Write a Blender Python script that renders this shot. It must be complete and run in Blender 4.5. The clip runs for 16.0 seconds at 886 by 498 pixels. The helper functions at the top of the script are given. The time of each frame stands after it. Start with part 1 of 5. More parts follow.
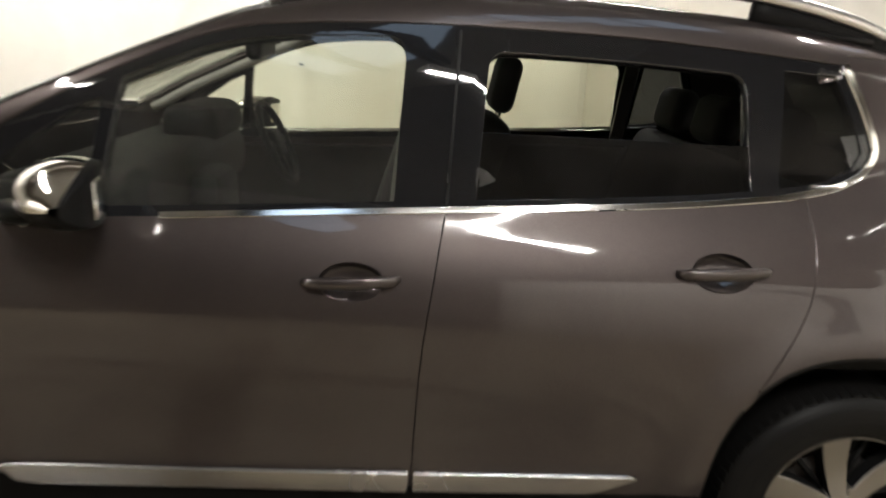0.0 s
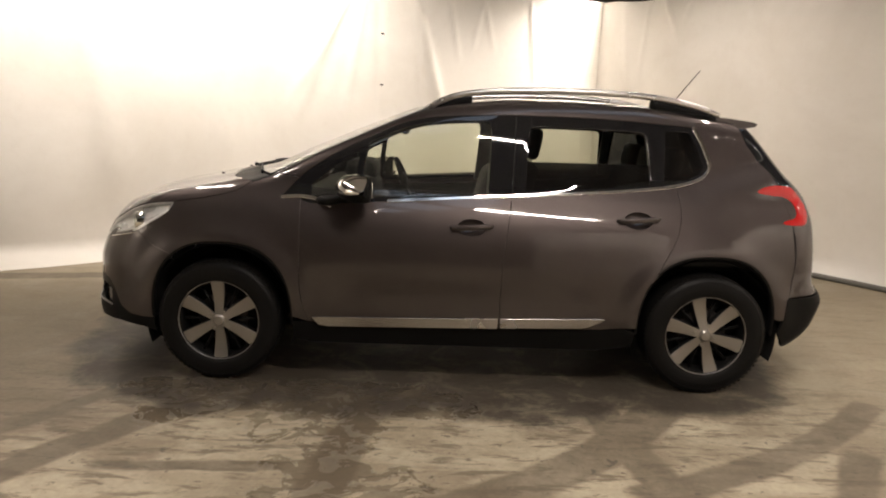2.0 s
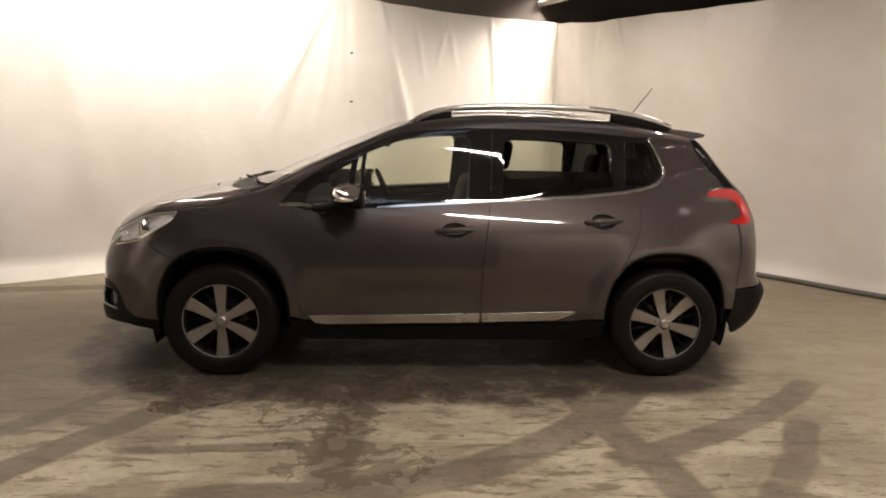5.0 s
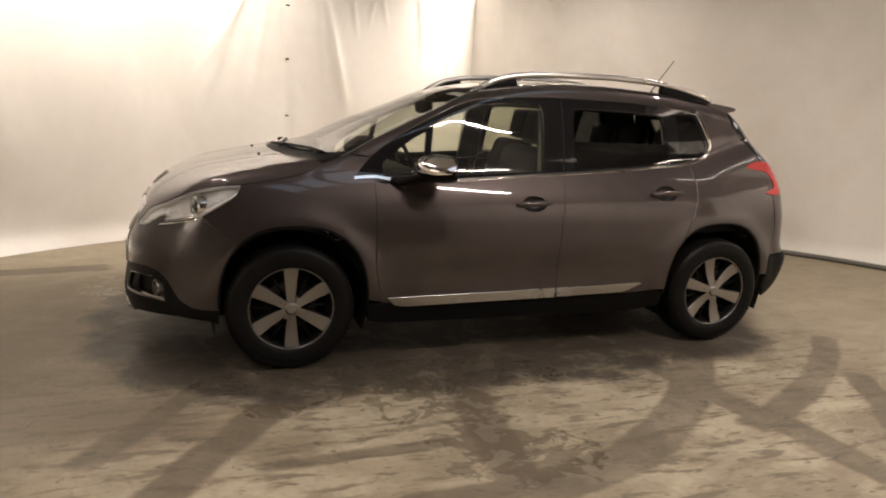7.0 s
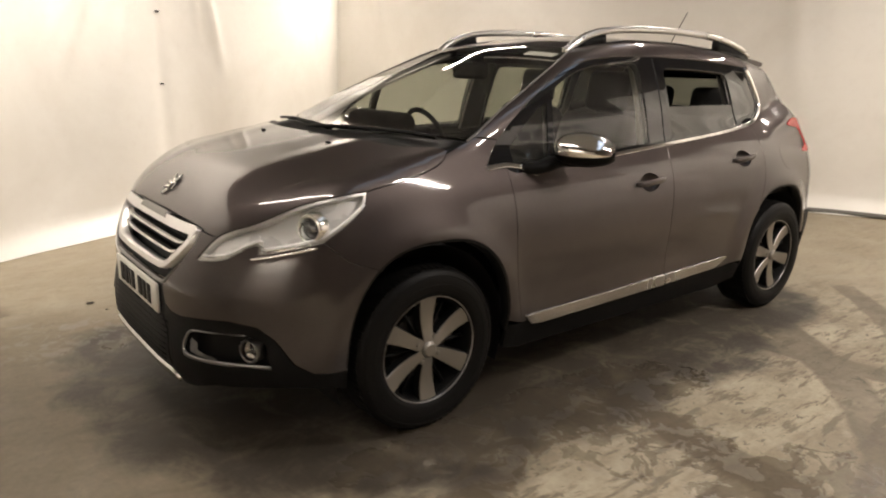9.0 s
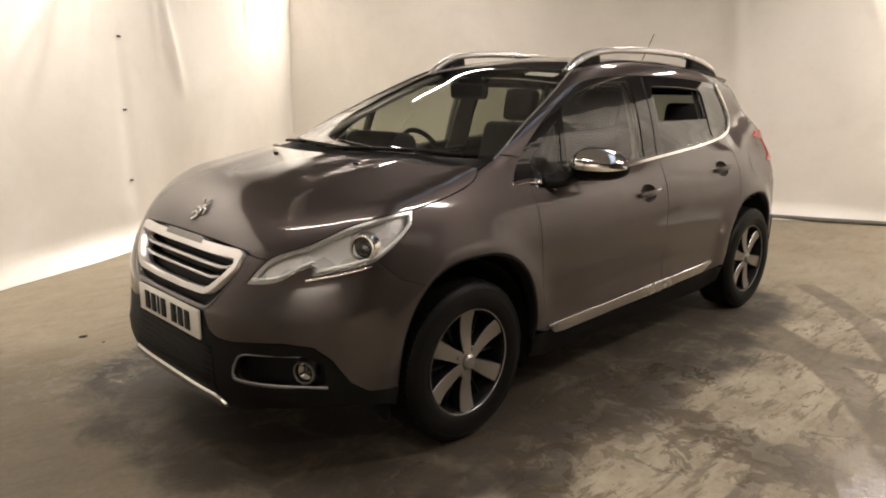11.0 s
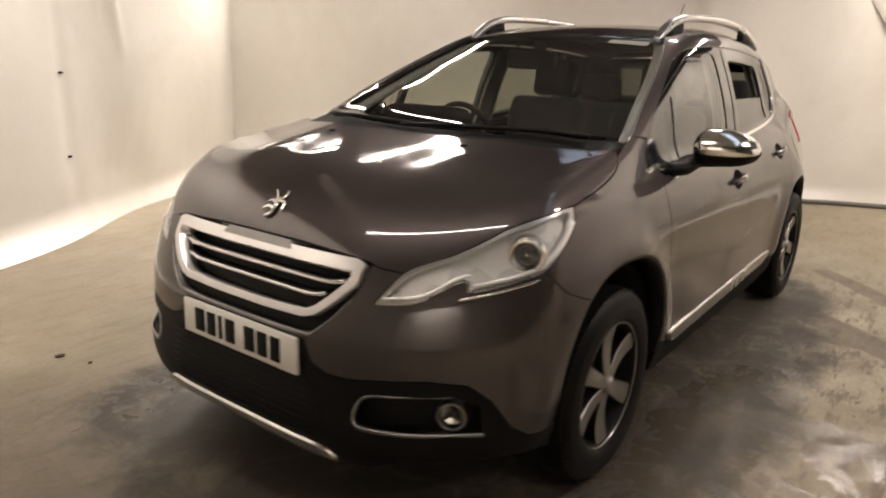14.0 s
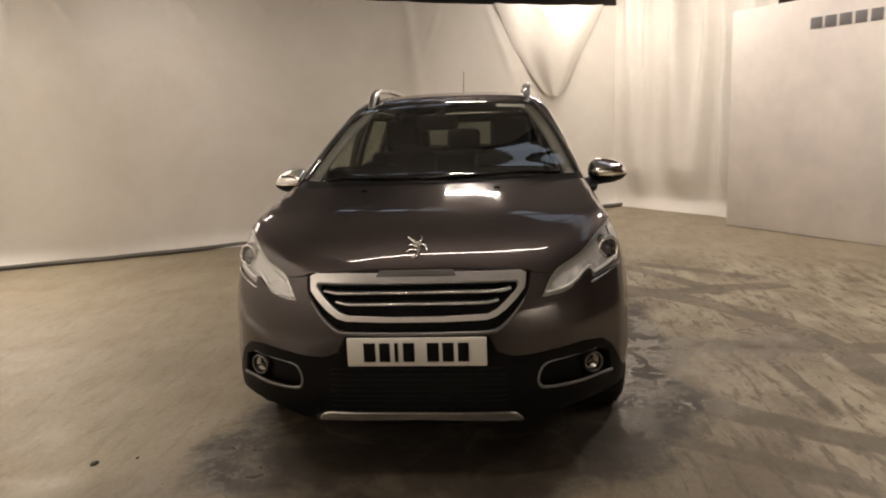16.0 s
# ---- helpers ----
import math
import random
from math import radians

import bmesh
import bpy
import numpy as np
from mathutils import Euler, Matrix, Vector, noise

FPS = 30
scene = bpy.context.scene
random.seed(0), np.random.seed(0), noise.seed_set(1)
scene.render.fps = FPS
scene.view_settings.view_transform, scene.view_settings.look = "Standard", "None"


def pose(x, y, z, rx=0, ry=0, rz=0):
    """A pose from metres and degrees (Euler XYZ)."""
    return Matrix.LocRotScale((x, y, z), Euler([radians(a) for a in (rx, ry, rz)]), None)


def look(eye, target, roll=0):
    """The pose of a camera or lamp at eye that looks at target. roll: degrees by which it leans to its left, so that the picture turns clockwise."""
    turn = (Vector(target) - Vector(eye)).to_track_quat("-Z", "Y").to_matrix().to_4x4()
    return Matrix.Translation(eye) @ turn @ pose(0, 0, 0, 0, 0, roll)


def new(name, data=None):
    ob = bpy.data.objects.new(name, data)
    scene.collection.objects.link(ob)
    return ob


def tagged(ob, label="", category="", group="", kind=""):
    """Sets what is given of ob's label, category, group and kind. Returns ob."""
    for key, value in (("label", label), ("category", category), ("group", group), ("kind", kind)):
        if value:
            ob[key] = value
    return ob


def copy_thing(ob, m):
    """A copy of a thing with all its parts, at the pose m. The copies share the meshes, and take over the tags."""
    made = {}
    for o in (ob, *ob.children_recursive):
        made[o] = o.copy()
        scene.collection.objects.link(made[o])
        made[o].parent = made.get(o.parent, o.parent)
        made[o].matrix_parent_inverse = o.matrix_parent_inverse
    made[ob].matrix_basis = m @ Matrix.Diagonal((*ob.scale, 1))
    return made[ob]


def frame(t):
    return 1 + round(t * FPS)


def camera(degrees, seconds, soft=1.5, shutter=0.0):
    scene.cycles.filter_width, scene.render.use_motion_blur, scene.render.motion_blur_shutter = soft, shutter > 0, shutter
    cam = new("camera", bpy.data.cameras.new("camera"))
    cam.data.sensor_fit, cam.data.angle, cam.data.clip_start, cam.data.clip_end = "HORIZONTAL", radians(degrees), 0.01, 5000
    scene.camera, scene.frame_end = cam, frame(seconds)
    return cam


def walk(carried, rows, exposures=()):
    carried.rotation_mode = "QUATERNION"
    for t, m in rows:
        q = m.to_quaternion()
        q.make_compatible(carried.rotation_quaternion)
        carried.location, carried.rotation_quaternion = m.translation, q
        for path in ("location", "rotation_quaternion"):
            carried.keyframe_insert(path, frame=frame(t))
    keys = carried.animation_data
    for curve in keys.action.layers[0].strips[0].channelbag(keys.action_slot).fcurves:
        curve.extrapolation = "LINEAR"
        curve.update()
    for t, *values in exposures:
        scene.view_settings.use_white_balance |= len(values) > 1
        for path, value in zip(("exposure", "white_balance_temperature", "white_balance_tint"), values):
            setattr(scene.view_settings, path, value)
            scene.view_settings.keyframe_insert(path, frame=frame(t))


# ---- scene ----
from mathutils.geometry import delaunay_2d_cdt

cam = camera(64.7, 16.0, soft=1.9, shutter=0.5)
PATH = [
    (0, (0.167, -2.302, 1.371), (0.25, -0.385, 0.808), 3.8),
    (0.5, (0.16, -2.861, 1.387), (0.14, -0.923, 0.89), 1.7),
    (1, (0.077, -3.427, 1.386), (0.014, -1.478, 0.941), 1.1),
    (1.5, (-0.065, -3.903, 1.39), (-0.08, -1.948, 0.968), 1.4),
    (2, (-0.135, -4.331, 1.39), (-0.123, -2.365, 1.021), 1.9),
    (2.5, (-0.212, -4.545, 1.401), (-0.144, -2.577, 1.049), 1.7),
    (3, (-0.263, -4.62, 1.403), (-0.151, -2.653, 1.061), 2.0),
    (5.3, (-0.329, -4.691, 1.367), (-0.178, -2.722, 1.046), 1.1),
    (5.5, (-0.401, -4.699, 1.378), (-0.233, -2.734, 1.042), 0.8),
    (6, (-0.809, -4.682, 1.363), (-0.467, -2.748, 0.987), 1.8),
    (6.5, (-1.168, -4.491, 1.35), (-0.68, -2.594, 0.942), 2.5),
    (7, (-1.653, -4.213, 1.356), (-1.016, -2.362, 0.947), 3.0),
    (7.5, (-1.98, -3.863, 1.331), (-1.19, -2.079, 0.889), 2.1),
    (8, (-2.293, -3.454, 1.335), (-1.331, -1.772, 0.839), 1.3),
    (8.5, (-2.511, -3.088, 1.334), (-1.431, -1.483, 0.826), 1.0),
    (9, (-2.749, -2.747, 1.337), (-1.54, -1.235, 0.834), 1.6),
    (9.2, (-2.866, -2.659, 1.335), (-1.594, -1.192, 0.854), 1.3),
    (11.5, (-3.104, -2.541, 1.334), (-1.731, -1.155, 0.889), 0.5),
    (12, (-3.102, -2.54, 1.328), (-1.732, -1.154, 0.883), -0.0),
    (12.5, (-3.103, -2.542, 1.332), (-1.734, -1.156, 0.88), -0.1),
    (13, (-3.085, -2.437, 1.321), (-1.718, -1.053, 0.858), 1.6),
    (13.5, (-3.128, -2.055, 1.304), (-1.68, -0.759, 0.83), 1.6),
    (14, (-3.244, -1.615, 1.29), (-1.691, -0.463, 0.78), 2.2),
    (14.5, (-3.597, -1.221, 1.31), (-1.917, -0.301, 0.735), -1.3),
    (15, (-3.943, -0.916, 1.345), (-2.115, -0.276, 0.846), -1.4),
    (15.5, (-4.217, -0.578, 1.361), (-2.294, -0.216, 0.95), -2.5),
    (16, (-4.507, -0.355, 1.35), (-2.551, -0.162, 0.983), -2.3),
]
walk(cam, [(t, look(eye, target, roll)) for t, eye, target, roll in PATH], exposures=[
    (0.0, 0.54, 5900, 2), (0.8, 0.50, 5900, 3), (1.5, 0.36, 6200, 6), (2.5, 0.12, 6600, 10), (3.0, 0.05, 6600, 10), (6.5, 0.05, 6550, 10), (7.5, 0.17, 6550, 10),
    (8.5, 0.31, 6450, 8), (9.2, 0.31, 6400, 7), (11.5, 0.13, 6450, 9), (14.5, 0.09, 6500, 10), (15.2, -0.14, 6600, 10), (16.0, -0.37, 6700, 10)])

# ---- light ----
WARM = (1.0, 0.870, 0.772)
world = bpy.data.worlds.new("world")
scene.world = world
world.use_nodes = True
world.node_tree.nodes["Background"].inputs[0].default_value = (0.6, 0.55, 0.5, 1)
world.node_tree.nodes["Background"].inputs[1].default_value = 0.02


def strip_lamp(p, q, aim, power, width=0.10):
    """A row of light from p to q that shines towards aim, for tube lamps and added fills."""
    p, q = Vector(p), Vector(q)
    data = bpy.data.lights.new("tube_and_fill_light", "AREA")
    data.shape, data.size, data.size_y = "RECTANGLE", (q - p).length, width
    data.energy, data.color = power, WARM
    # wider lamps are narrowed to cut spill and stay out of the car's reflections
    data.spread = radians(86 if width > 0.2 else 110 if width > 0.1 else 180)
    ob = new("tube_and_fill_light", data)
    x = (q - p).normalized()
    z = -(Vector(aim) - (p + q) / 2)
    z = (z - x * z.dot(x)).normalized()
    m = Matrix((x, z.cross(x), z)).transposed().to_4x4()
    m.translation = (p + q) / 2
    ob.matrix_world = m
    return ob


# 5th, 8th, 9th and 10th: unseen fills added to brighten sheets and floor
LAMPS_AND_FILLS = [((0.20, -2.66, 3.12), (1.40, -3.34, 3.12), (0.6, -2.4, 0), 78, 0.06), ((-2.82, 1.05, 3.12), (-2.06, -1.45, 3.12), (0.1, -1.2, 0.3), 44, 0.06),
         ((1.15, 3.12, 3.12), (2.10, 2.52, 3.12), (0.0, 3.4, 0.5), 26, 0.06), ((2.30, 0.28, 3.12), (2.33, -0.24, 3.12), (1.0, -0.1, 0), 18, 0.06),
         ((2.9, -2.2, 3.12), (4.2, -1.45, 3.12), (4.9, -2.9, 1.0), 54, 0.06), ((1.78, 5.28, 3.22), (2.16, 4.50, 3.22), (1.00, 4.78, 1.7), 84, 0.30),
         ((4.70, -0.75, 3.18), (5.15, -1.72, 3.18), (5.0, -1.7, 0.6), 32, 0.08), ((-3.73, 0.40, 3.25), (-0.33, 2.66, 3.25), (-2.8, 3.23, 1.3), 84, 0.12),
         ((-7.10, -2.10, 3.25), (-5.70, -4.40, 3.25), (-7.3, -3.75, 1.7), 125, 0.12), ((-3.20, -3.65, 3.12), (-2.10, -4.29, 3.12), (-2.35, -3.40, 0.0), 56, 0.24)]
for p, q, aim, power, width in LAMPS_AND_FILLS:
    strip_lamp(p, q, aim, power, width)


# ---- materials ----
def mat(name):
    m = bpy.data.materials.new(name)
    m.use_nodes = True
    return m, m.node_tree, m.node_tree.nodes["Principled BSDF"]


def setin(node, **kw):
    for k, v in kw.items():
        node.inputs[k.replace("_", " ")].default_value = v


def link(t, a, out, b, inp):
    t.links.new(a.outputs[out], b.inputs[inp])


def tex_noise(t, scale, detail=4.0, rough=0.6, vec=None, distort=0.0):
    n = t.nodes.new("ShaderNodeTexNoise")
    setin(n, Scale=scale, Detail=detail, Roughness=rough, Distortion=distort)
    if vec:
        t.links.new(vec, n.inputs["Vector"])
    return n


def ramp(t, src, stops):
    r = t.nodes.new("ShaderNodeValToRGB")
    while len(r.color_ramp.elements) < len(stops):
        r.color_ramp.elements.new(0.5)
    for e, (p, c) in zip(r.color_ramp.elements, stops):
        e.position = p
        e.color = c if isinstance(c, tuple) else (c, c, c, 1)
    t.links.new(src, r.inputs[0])
    return r


def rgb(*c):
    return (*c, 1.0)


def coords(t):
    n = t.nodes.new("ShaderNodeTexCoord")
    return n.outputs["Object"]


def math_node(t, op, a, b=None):
    n = t.nodes.new("ShaderNodeMath")
    n.operation = op
    for i, v in enumerate((a, b)):
        if v is None:
            continue
        if isinstance(v, (int, float)):
            n.inputs[i].default_value = v
        else:
            t.links.new(v, n.inputs[i])
    return n.outputs[0]


def mix_col(t, fac, a, b, blend="MIX"):
    n = t.nodes.new("ShaderNodeMix")
    n.data_type, n.blend_type = "RGBA", blend
    for i, v in ((0, fac), (6, a), (7, b)):
        if isinstance(v, (int, float, tuple)):
            n.inputs[i].default_value = v
        else:
            t.links.new(v, n.inputs[i])
    return n.outputs[2]


def bump(t, bsdf, height, strength, dist=0.01):
    b = t.nodes.new("ShaderNodeBump")
    setin(b, Strength=strength, Distance=dist)
    t.links.new(height, b.inputs["Height"])
    link(t, b, 0, bsdf, "Normal")


def simple(name, col, rough=0.5, metal=0.0, grain=0.0, grain_scale=60.0, coat=0.0, rough_var=0.0, spec=0.5):
    m, t, b = mat(name)
    setin(b, Base_Color=rgb(*col), Roughness=rough, Metallic=metal, Coat_Weight=coat, Coat_Roughness=0.03)
    b.inputs["Specular IOR Level"].default_value = spec
    co = coords(t)
    n = tex_noise(t, grain_scale, 5, 0.65, co)
    n2 = tex_noise(t, 3.0, 3, 0.6, co)
    v = math_node(t, "MULTIPLY_ADD", n2.outputs[0], 0.35)
    t.nodes[-1].inputs[2].default_value = 0.82
    col_out = mix_col(t, 1.0, rgb(*col), rgb(1, 1, 1), "MULTIPLY")
    t.nodes[-1].inputs[7].default_value = rgb(1, 1, 1)
    t.links.new(v, t.nodes[-1].inputs[7])
    t.links.new(col_out, b.inputs["Base Color"])
    r = math_node(t, "MULTIPLY_ADD", n2.outputs[0], rough_var)
    t.nodes[-1].inputs[2].default_value = max(0.0, rough - rough_var / 2)
    t.links.new(r, b.inputs["Roughness"])
    if grain:
        bump(t, b, n.outputs[0], grain, 0.002)
    return m


def make_paint():
    m, t, b = mat("metallic_paint")
    co = coords(t)
    flake = tex_noise(t, 900, 2, 0.5, co)
    dust = tex_noise(t, 5, 6, 0.7, co, 0.6)
    c = ramp(t, flake.outputs[0], [(0.3, rgb(0.0455, 0.0378, 0.0364)), (0.7, rgb(0.0735, 0.0612, 0.0590))])
    d = ramp(t, dust.outputs[0], [(0.45, 0.0), (0.75, 0.10)])
    cc = mix_col(t, d.outputs[0], c.outputs[0], rgb(0.13, 0.115, 0.10))
    t.links.new(cc, b.inputs["Base Color"])
    setin(b, Metallic=0.82, Roughness=0.45, Coat_Weight=1.0, Coat_Roughness=0.04, Coat_IOR=1.50, Specular_IOR_Level=0.2, Specular_Tint=rgb(0.66, 0.62, 0.61))
    cr = ramp(t, dust.outputs[0], [(0.35, 0.02), (0.7, 0.09)])
    t.links.new(cr.outputs[0], b.inputs["Coat Roughness"])
    return m


def make_glass(name, tint, gloss_rough=0.0, dust=0.0):
    m = bpy.data.materials.new(name)
    m.use_nodes = True
    t = m.node_tree
    t.nodes.remove(t.nodes["Principled BSDF"])
    out = t.nodes["Material Output"]
    tr = t.nodes.new("ShaderNodeBsdfTransparent")
    tr.inputs[0].default_value = rgb(*tint)
    gl = t.nodes.new("ShaderNodeBsdfGlossy")
    gl.inputs["Roughness"].default_value = gloss_rough
    lw = t.nodes.new("ShaderNodeLayerWeight")
    lw.inputs[0].default_value = 0.5
    rise = math_node(t, "POWER", lw.outputs["Facing"], 4.2)
    gloss = math_node(t, "MULTIPLY_ADD", rise, 0.92)
    t.nodes[-1].inputs[2].default_value = 0.075
    mx = t.nodes.new("ShaderNodeMixShader")
    t.links.new(gloss, mx.inputs[0])
    # pale film: dust, and the haze of reflected sheets put into its colour
    film = t.nodes.new("ShaderNodeBsdfDiffuse")
    film.inputs[0].default_value = rgb(0.75, 0.73, 0.69)
    smear = tex_noise(t, 4.0, 5, 0.65, coords(t), 0.8)
    cover = ramp(t, smear.outputs[0], [(0.35, dust * 0.5), (0.7, dust * 1.6)])
    hazy = t.nodes.new("ShaderNodeMixShader")
    t.links.new(cover.outputs[0], hazy.inputs[0])
    t.links.new(tr.outputs[0], hazy.inputs[1])
    t.links.new(film.outputs[0], hazy.inputs[2])
    t.links.new(hazy.outputs[0], mx.inputs[1])
    t.links.new(gl.outputs[0], mx.inputs[2])
    t.links.new(mx.outputs[0], out.inputs[0])
    return m


def make_sheet():
    """White plastic sheeting, a little soiled."""
    m, t, b = mat("plastic_sheet")
    co = coords(t)
    a = tex_noise(t, 0.7, 5, 0.6, co, 0.5)
    f = tex_noise(t, 14, 6, 0.7, co)
    c = ramp(t, a.outputs[0], [(0.3, rgb(0.72, 0.69, 0.63)), (0.6, rgb(0.82, 0.80, 0.75))])
    s = ramp(t, f.outputs[0], [(0.5, 0.0), (0.8, 0.12)])
    cc = mix_col(t, s.outputs[0], c.outputs[0], rgb(0.55, 0.50, 0.43))
    t.links.new(cc, b.inputs["Base Color"])
    setin(b, Roughness=0.42)
    bump(t, b, f.outputs[0], 0.12, 0.01)
    return m


def ring_mask(t, xy, cx, cy, r, w, soft):
    """1 inside a band of half-width w along a circle on the ground."""
    sx = math_node(t, "SUBTRACT", xy[0], cx)
    sy = math_node(t, "SUBTRACT", xy[1], cy)
    d = math_node(t, "SQRT", math_node(t, "ADD", math_node(t, "MULTIPLY", sx, sx), math_node(t, "MULTIPLY", sy, sy)))
    d = math_node(t, "ABSOLUTE", math_node(t, "SUBTRACT", d, r))
    n = t.nodes.new("ShaderNodeMapRange")
    n.interpolation_type = "SMOOTHSTEP"
    for i, v in enumerate((w, w + soft, 1.0, 0.0)):
        n.inputs[i + 1].default_value = v
    t.links.new(d, n.inputs[0])
    return n.outputs[0]


def strip_mask(t, xy, a, e, w, soft):
    """1 inside a straight strip of half-width w from a to e on the ground."""
    length = math.hypot(e[0] - a[0], e[1] - a[1])
    dx, dy = (e[0] - a[0]) / length, (e[1] - a[1]) / length

    def along(px, py, shift):
        u = math_node(t, "MULTIPLY_ADD", xy[0], px)
        t.nodes[-1].inputs[2].default_value = -(a[0] * px + a[1] * py) - shift
        v = math_node(t, "MULTIPLY_ADD", xy[1], py)
        t.links.new(u, t.nodes[-1].inputs[2])
        return math_node(t, "ABSOLUTE", v)

    out = None
    for d, reach, s in ((along(dx, dy, length / 2), length / 2, 0.07), (along(-dy, dx, 0.0), w, soft)):
        n = t.nodes.new("ShaderNodeMapRange")
        n.interpolation_type = "SMOOTHSTEP"
        for i, v in enumerate((reach, reach + s, 1.0, 0.0)):
            n.inputs[i + 1].default_value = v
        t.links.new(d, n.inputs[0])
        out = n.outputs[0] if out is None else math_node(t, "MULTIPLY", out, n.outputs[0])
    return out


# tyre marks on the floor: half-width, then the points of the track
MARKS = [(0.080, (-0.41, -0.90), (-0.51, -1.50), (-0.58, -2.16), (-0.64, -2.9)), (0.075, (-1.24, -1.05), (-1.48, -1.38), (-1.66, -1.62), (-1.95, -2.10)),
         (0.095, (1.05, -1.00), (0.62, -1.52), (0.25, -1.83), (-0.05, -2.02), (-0.56, -2.17), (-1.1, -2.2)), (0.080, (0.68, -1.02), (0.72, -1.55), (0.82, -1.92), (0.90, -2.40)),
         (0.060, (2.1, -0.95), (1.53, -1.45), (0.98, -1.76), (0.68, -1.89)), (0.055, (1.15, -2.3), (1.49, -1.88), (1.74, -1.50)),
         (0.022, (-1.45, -1.77), (-0.75, -1.74)), (0.045, (-1.70, -1.00), (-2.10, -1.60)), (0.085, (-2.4, 1.5), (-4.6, 1.1))]


def make_concrete():
    m, t, b = mat("stained_shaded_concrete")
    co = coords(t)
    sep = t.nodes.new("ShaderNodeSeparateXYZ")
    warp = tex_noise(t, 2.4, 5, 0.65, co)
    add = t.nodes.new("ShaderNodeVectorMath")
    add.operation = "MULTIPLY_ADD"
    t.links.new(warp.outputs[1], add.inputs[0])
    add.inputs[1].default_value = (0.10, 0.10, 0)
    t.links.new(co, add.inputs[2])
    shift = t.nodes.new("ShaderNodeVectorMath")
    shift.operation = "SUBTRACT"
    t.links.new(add.outputs[0], shift.inputs[0])
    shift.inputs[1].default_value = (0.05, 0.05, 0)
    t.links.new(shift.outputs[0], sep.inputs[0])
    xy = (sep.outputs[0], sep.outputs[1])
    big = tex_noise(t, 0.55, 6, 0.62, co, 0.4)
    mid = tex_noise(t, 2.6, 7, 0.68, co, 0.8)
    fine = tex_noise(t, 38, 6, 0.7, co)
    stretch = t.nodes.new("ShaderNodeMapping")
    stretch.inputs["Scale"].default_value = (0.9, 2.0, 1.0)
    stretch.inputs["Rotation"].default_value = (0, 0, radians(-10))
    t.links.new(co, stretch.inputs[0])
    streak = tex_noise(t, 1.6, 7, 0.68, stretch.outputs[0], 0.3)
    patch = tex_noise(t, 1.9, 9, 0.70, co, 0.5)
    base = ramp(t, big.outputs[0], [(0.30, rgb(0.262, 0.220, 0.153)), (0.5, rgb(0.302, 0.257, 0.182)), (0.70, rgb(0.342, 0.294, 0.211))])
    worked = ring_mask(t, xy, -0.2, -2.0, 0.0, 1.5, 1.4)
    worked = math_node(t, "MULTIPLY_ADD", worked, 0.75)
    t.nodes[-1].inputs[2].default_value = 0.25
    # broad soft streaks of old damp
    blot = ramp(t, patch.outputs[0], [(0.44, 0.0), (0.50, 0.45), (0.62, 0.72)])
    c = mix_col(t, math_node(t, "MULTIPLY", blot.outputs[0], worked), base.outputs[0], rgb(0.172, 0.139, 0.094))
    st = ramp(t, streak.outputs[0], [(0.46, 0.0), (0.54, 0.45), (0.64, 0.85)])
    c = mix_col(t, math_node(t, "MULTIPLY", st.outputs[0], worked), c, rgb(0.420, 0.370, 0.274))
    # short dark dabs drawn out along the car
    dab_map = t.nodes.new("ShaderNodeMapping")
    dab_map.inputs["Scale"].default_value = (1.0, 4.2, 1.0)
    dab_map.inputs["Rotation"].default_value = (0, 0, radians(-3))
    t.links.new(co, dab_map.inputs[0])
    dab = ramp(t, tex_noise(t, 3.6, 6, 0.66, dab_map.outputs[0], 0.25).outputs[0], [(0.525, 0.0), (0.60, 0.85)])
    c = mix_col(t, math_node(t, "MULTIPLY", dab.outputs[0], worked), c, rgb(0.128, 0.101, 0.068))
    tracks = None
    for half, *track in MARKS:
        for a, e in zip(track[:-1], track[1:]):
            k = strip_mask(t, xy, a, e, half, 0.035)
            tracks = k if tracks is None else math_node(t, "MAXIMUM", tracks, k)
    wear = ramp(t, mid.outputs[0], [(0.40, 1.0), (0.66, 0.60)])
    tracks = math_node(t, "MULTIPLY", tracks, wear.outputs[0])
    c = mix_col(t, math_node(t, "MULTIPLY", tracks, 0.86), c, rgb(0.110, 0.087, 0.059))
    edge = tex_noise(t, 3.2, 7, 0.72, co, 0.6)
    wander = tex_noise(t, 2.6, 8, 0.72, co, 0.4)
    far_add = t.nodes.new("ShaderNodeVectorMath")
    far_add.operation = "MULTIPLY_ADD"
    t.links.new(wander.outputs[1], far_add.inputs[0])
    far_add.inputs[1].default_value = (0.5, 0.5, 0)
    t.links.new(co, far_add.inputs[2])
    off = t.nodes.new("ShaderNodeVectorMath")
    off.operation = "SUBTRACT"
    t.links.new(far_add.outputs[0], off.inputs[0])
    off.inputs[1].default_value = (0.25, 0.25, 0)
    sep_far = t.nodes.new("ShaderNodeSeparateXYZ")
    t.links.new(off.outputs[0], sep_far.inputs[0])
    ragged = (sep_far.outputs[0], sep_far.outputs[1])

    def discs(spots, soft, xy=xy):
        out = None
        for cx, cy, w in spots:
            k = ring_mask(t, xy, cx, cy, 0.0, w, soft)
            out = k if out is None else math_node(t, "MAXIMUM", out, k)
        return out

    # floor colour darkened in front of the car, offsetting the lamp overhead
    front_dim = math_node(t, "MULTIPLY", discs(((-2.75, 0.25, 0.75), (-2.2, -0.75, 0.35)), 0.7, ragged), 0.55)
    c = mix_col(t, front_dim, c, rgb(0.125, 0.101, 0.068))
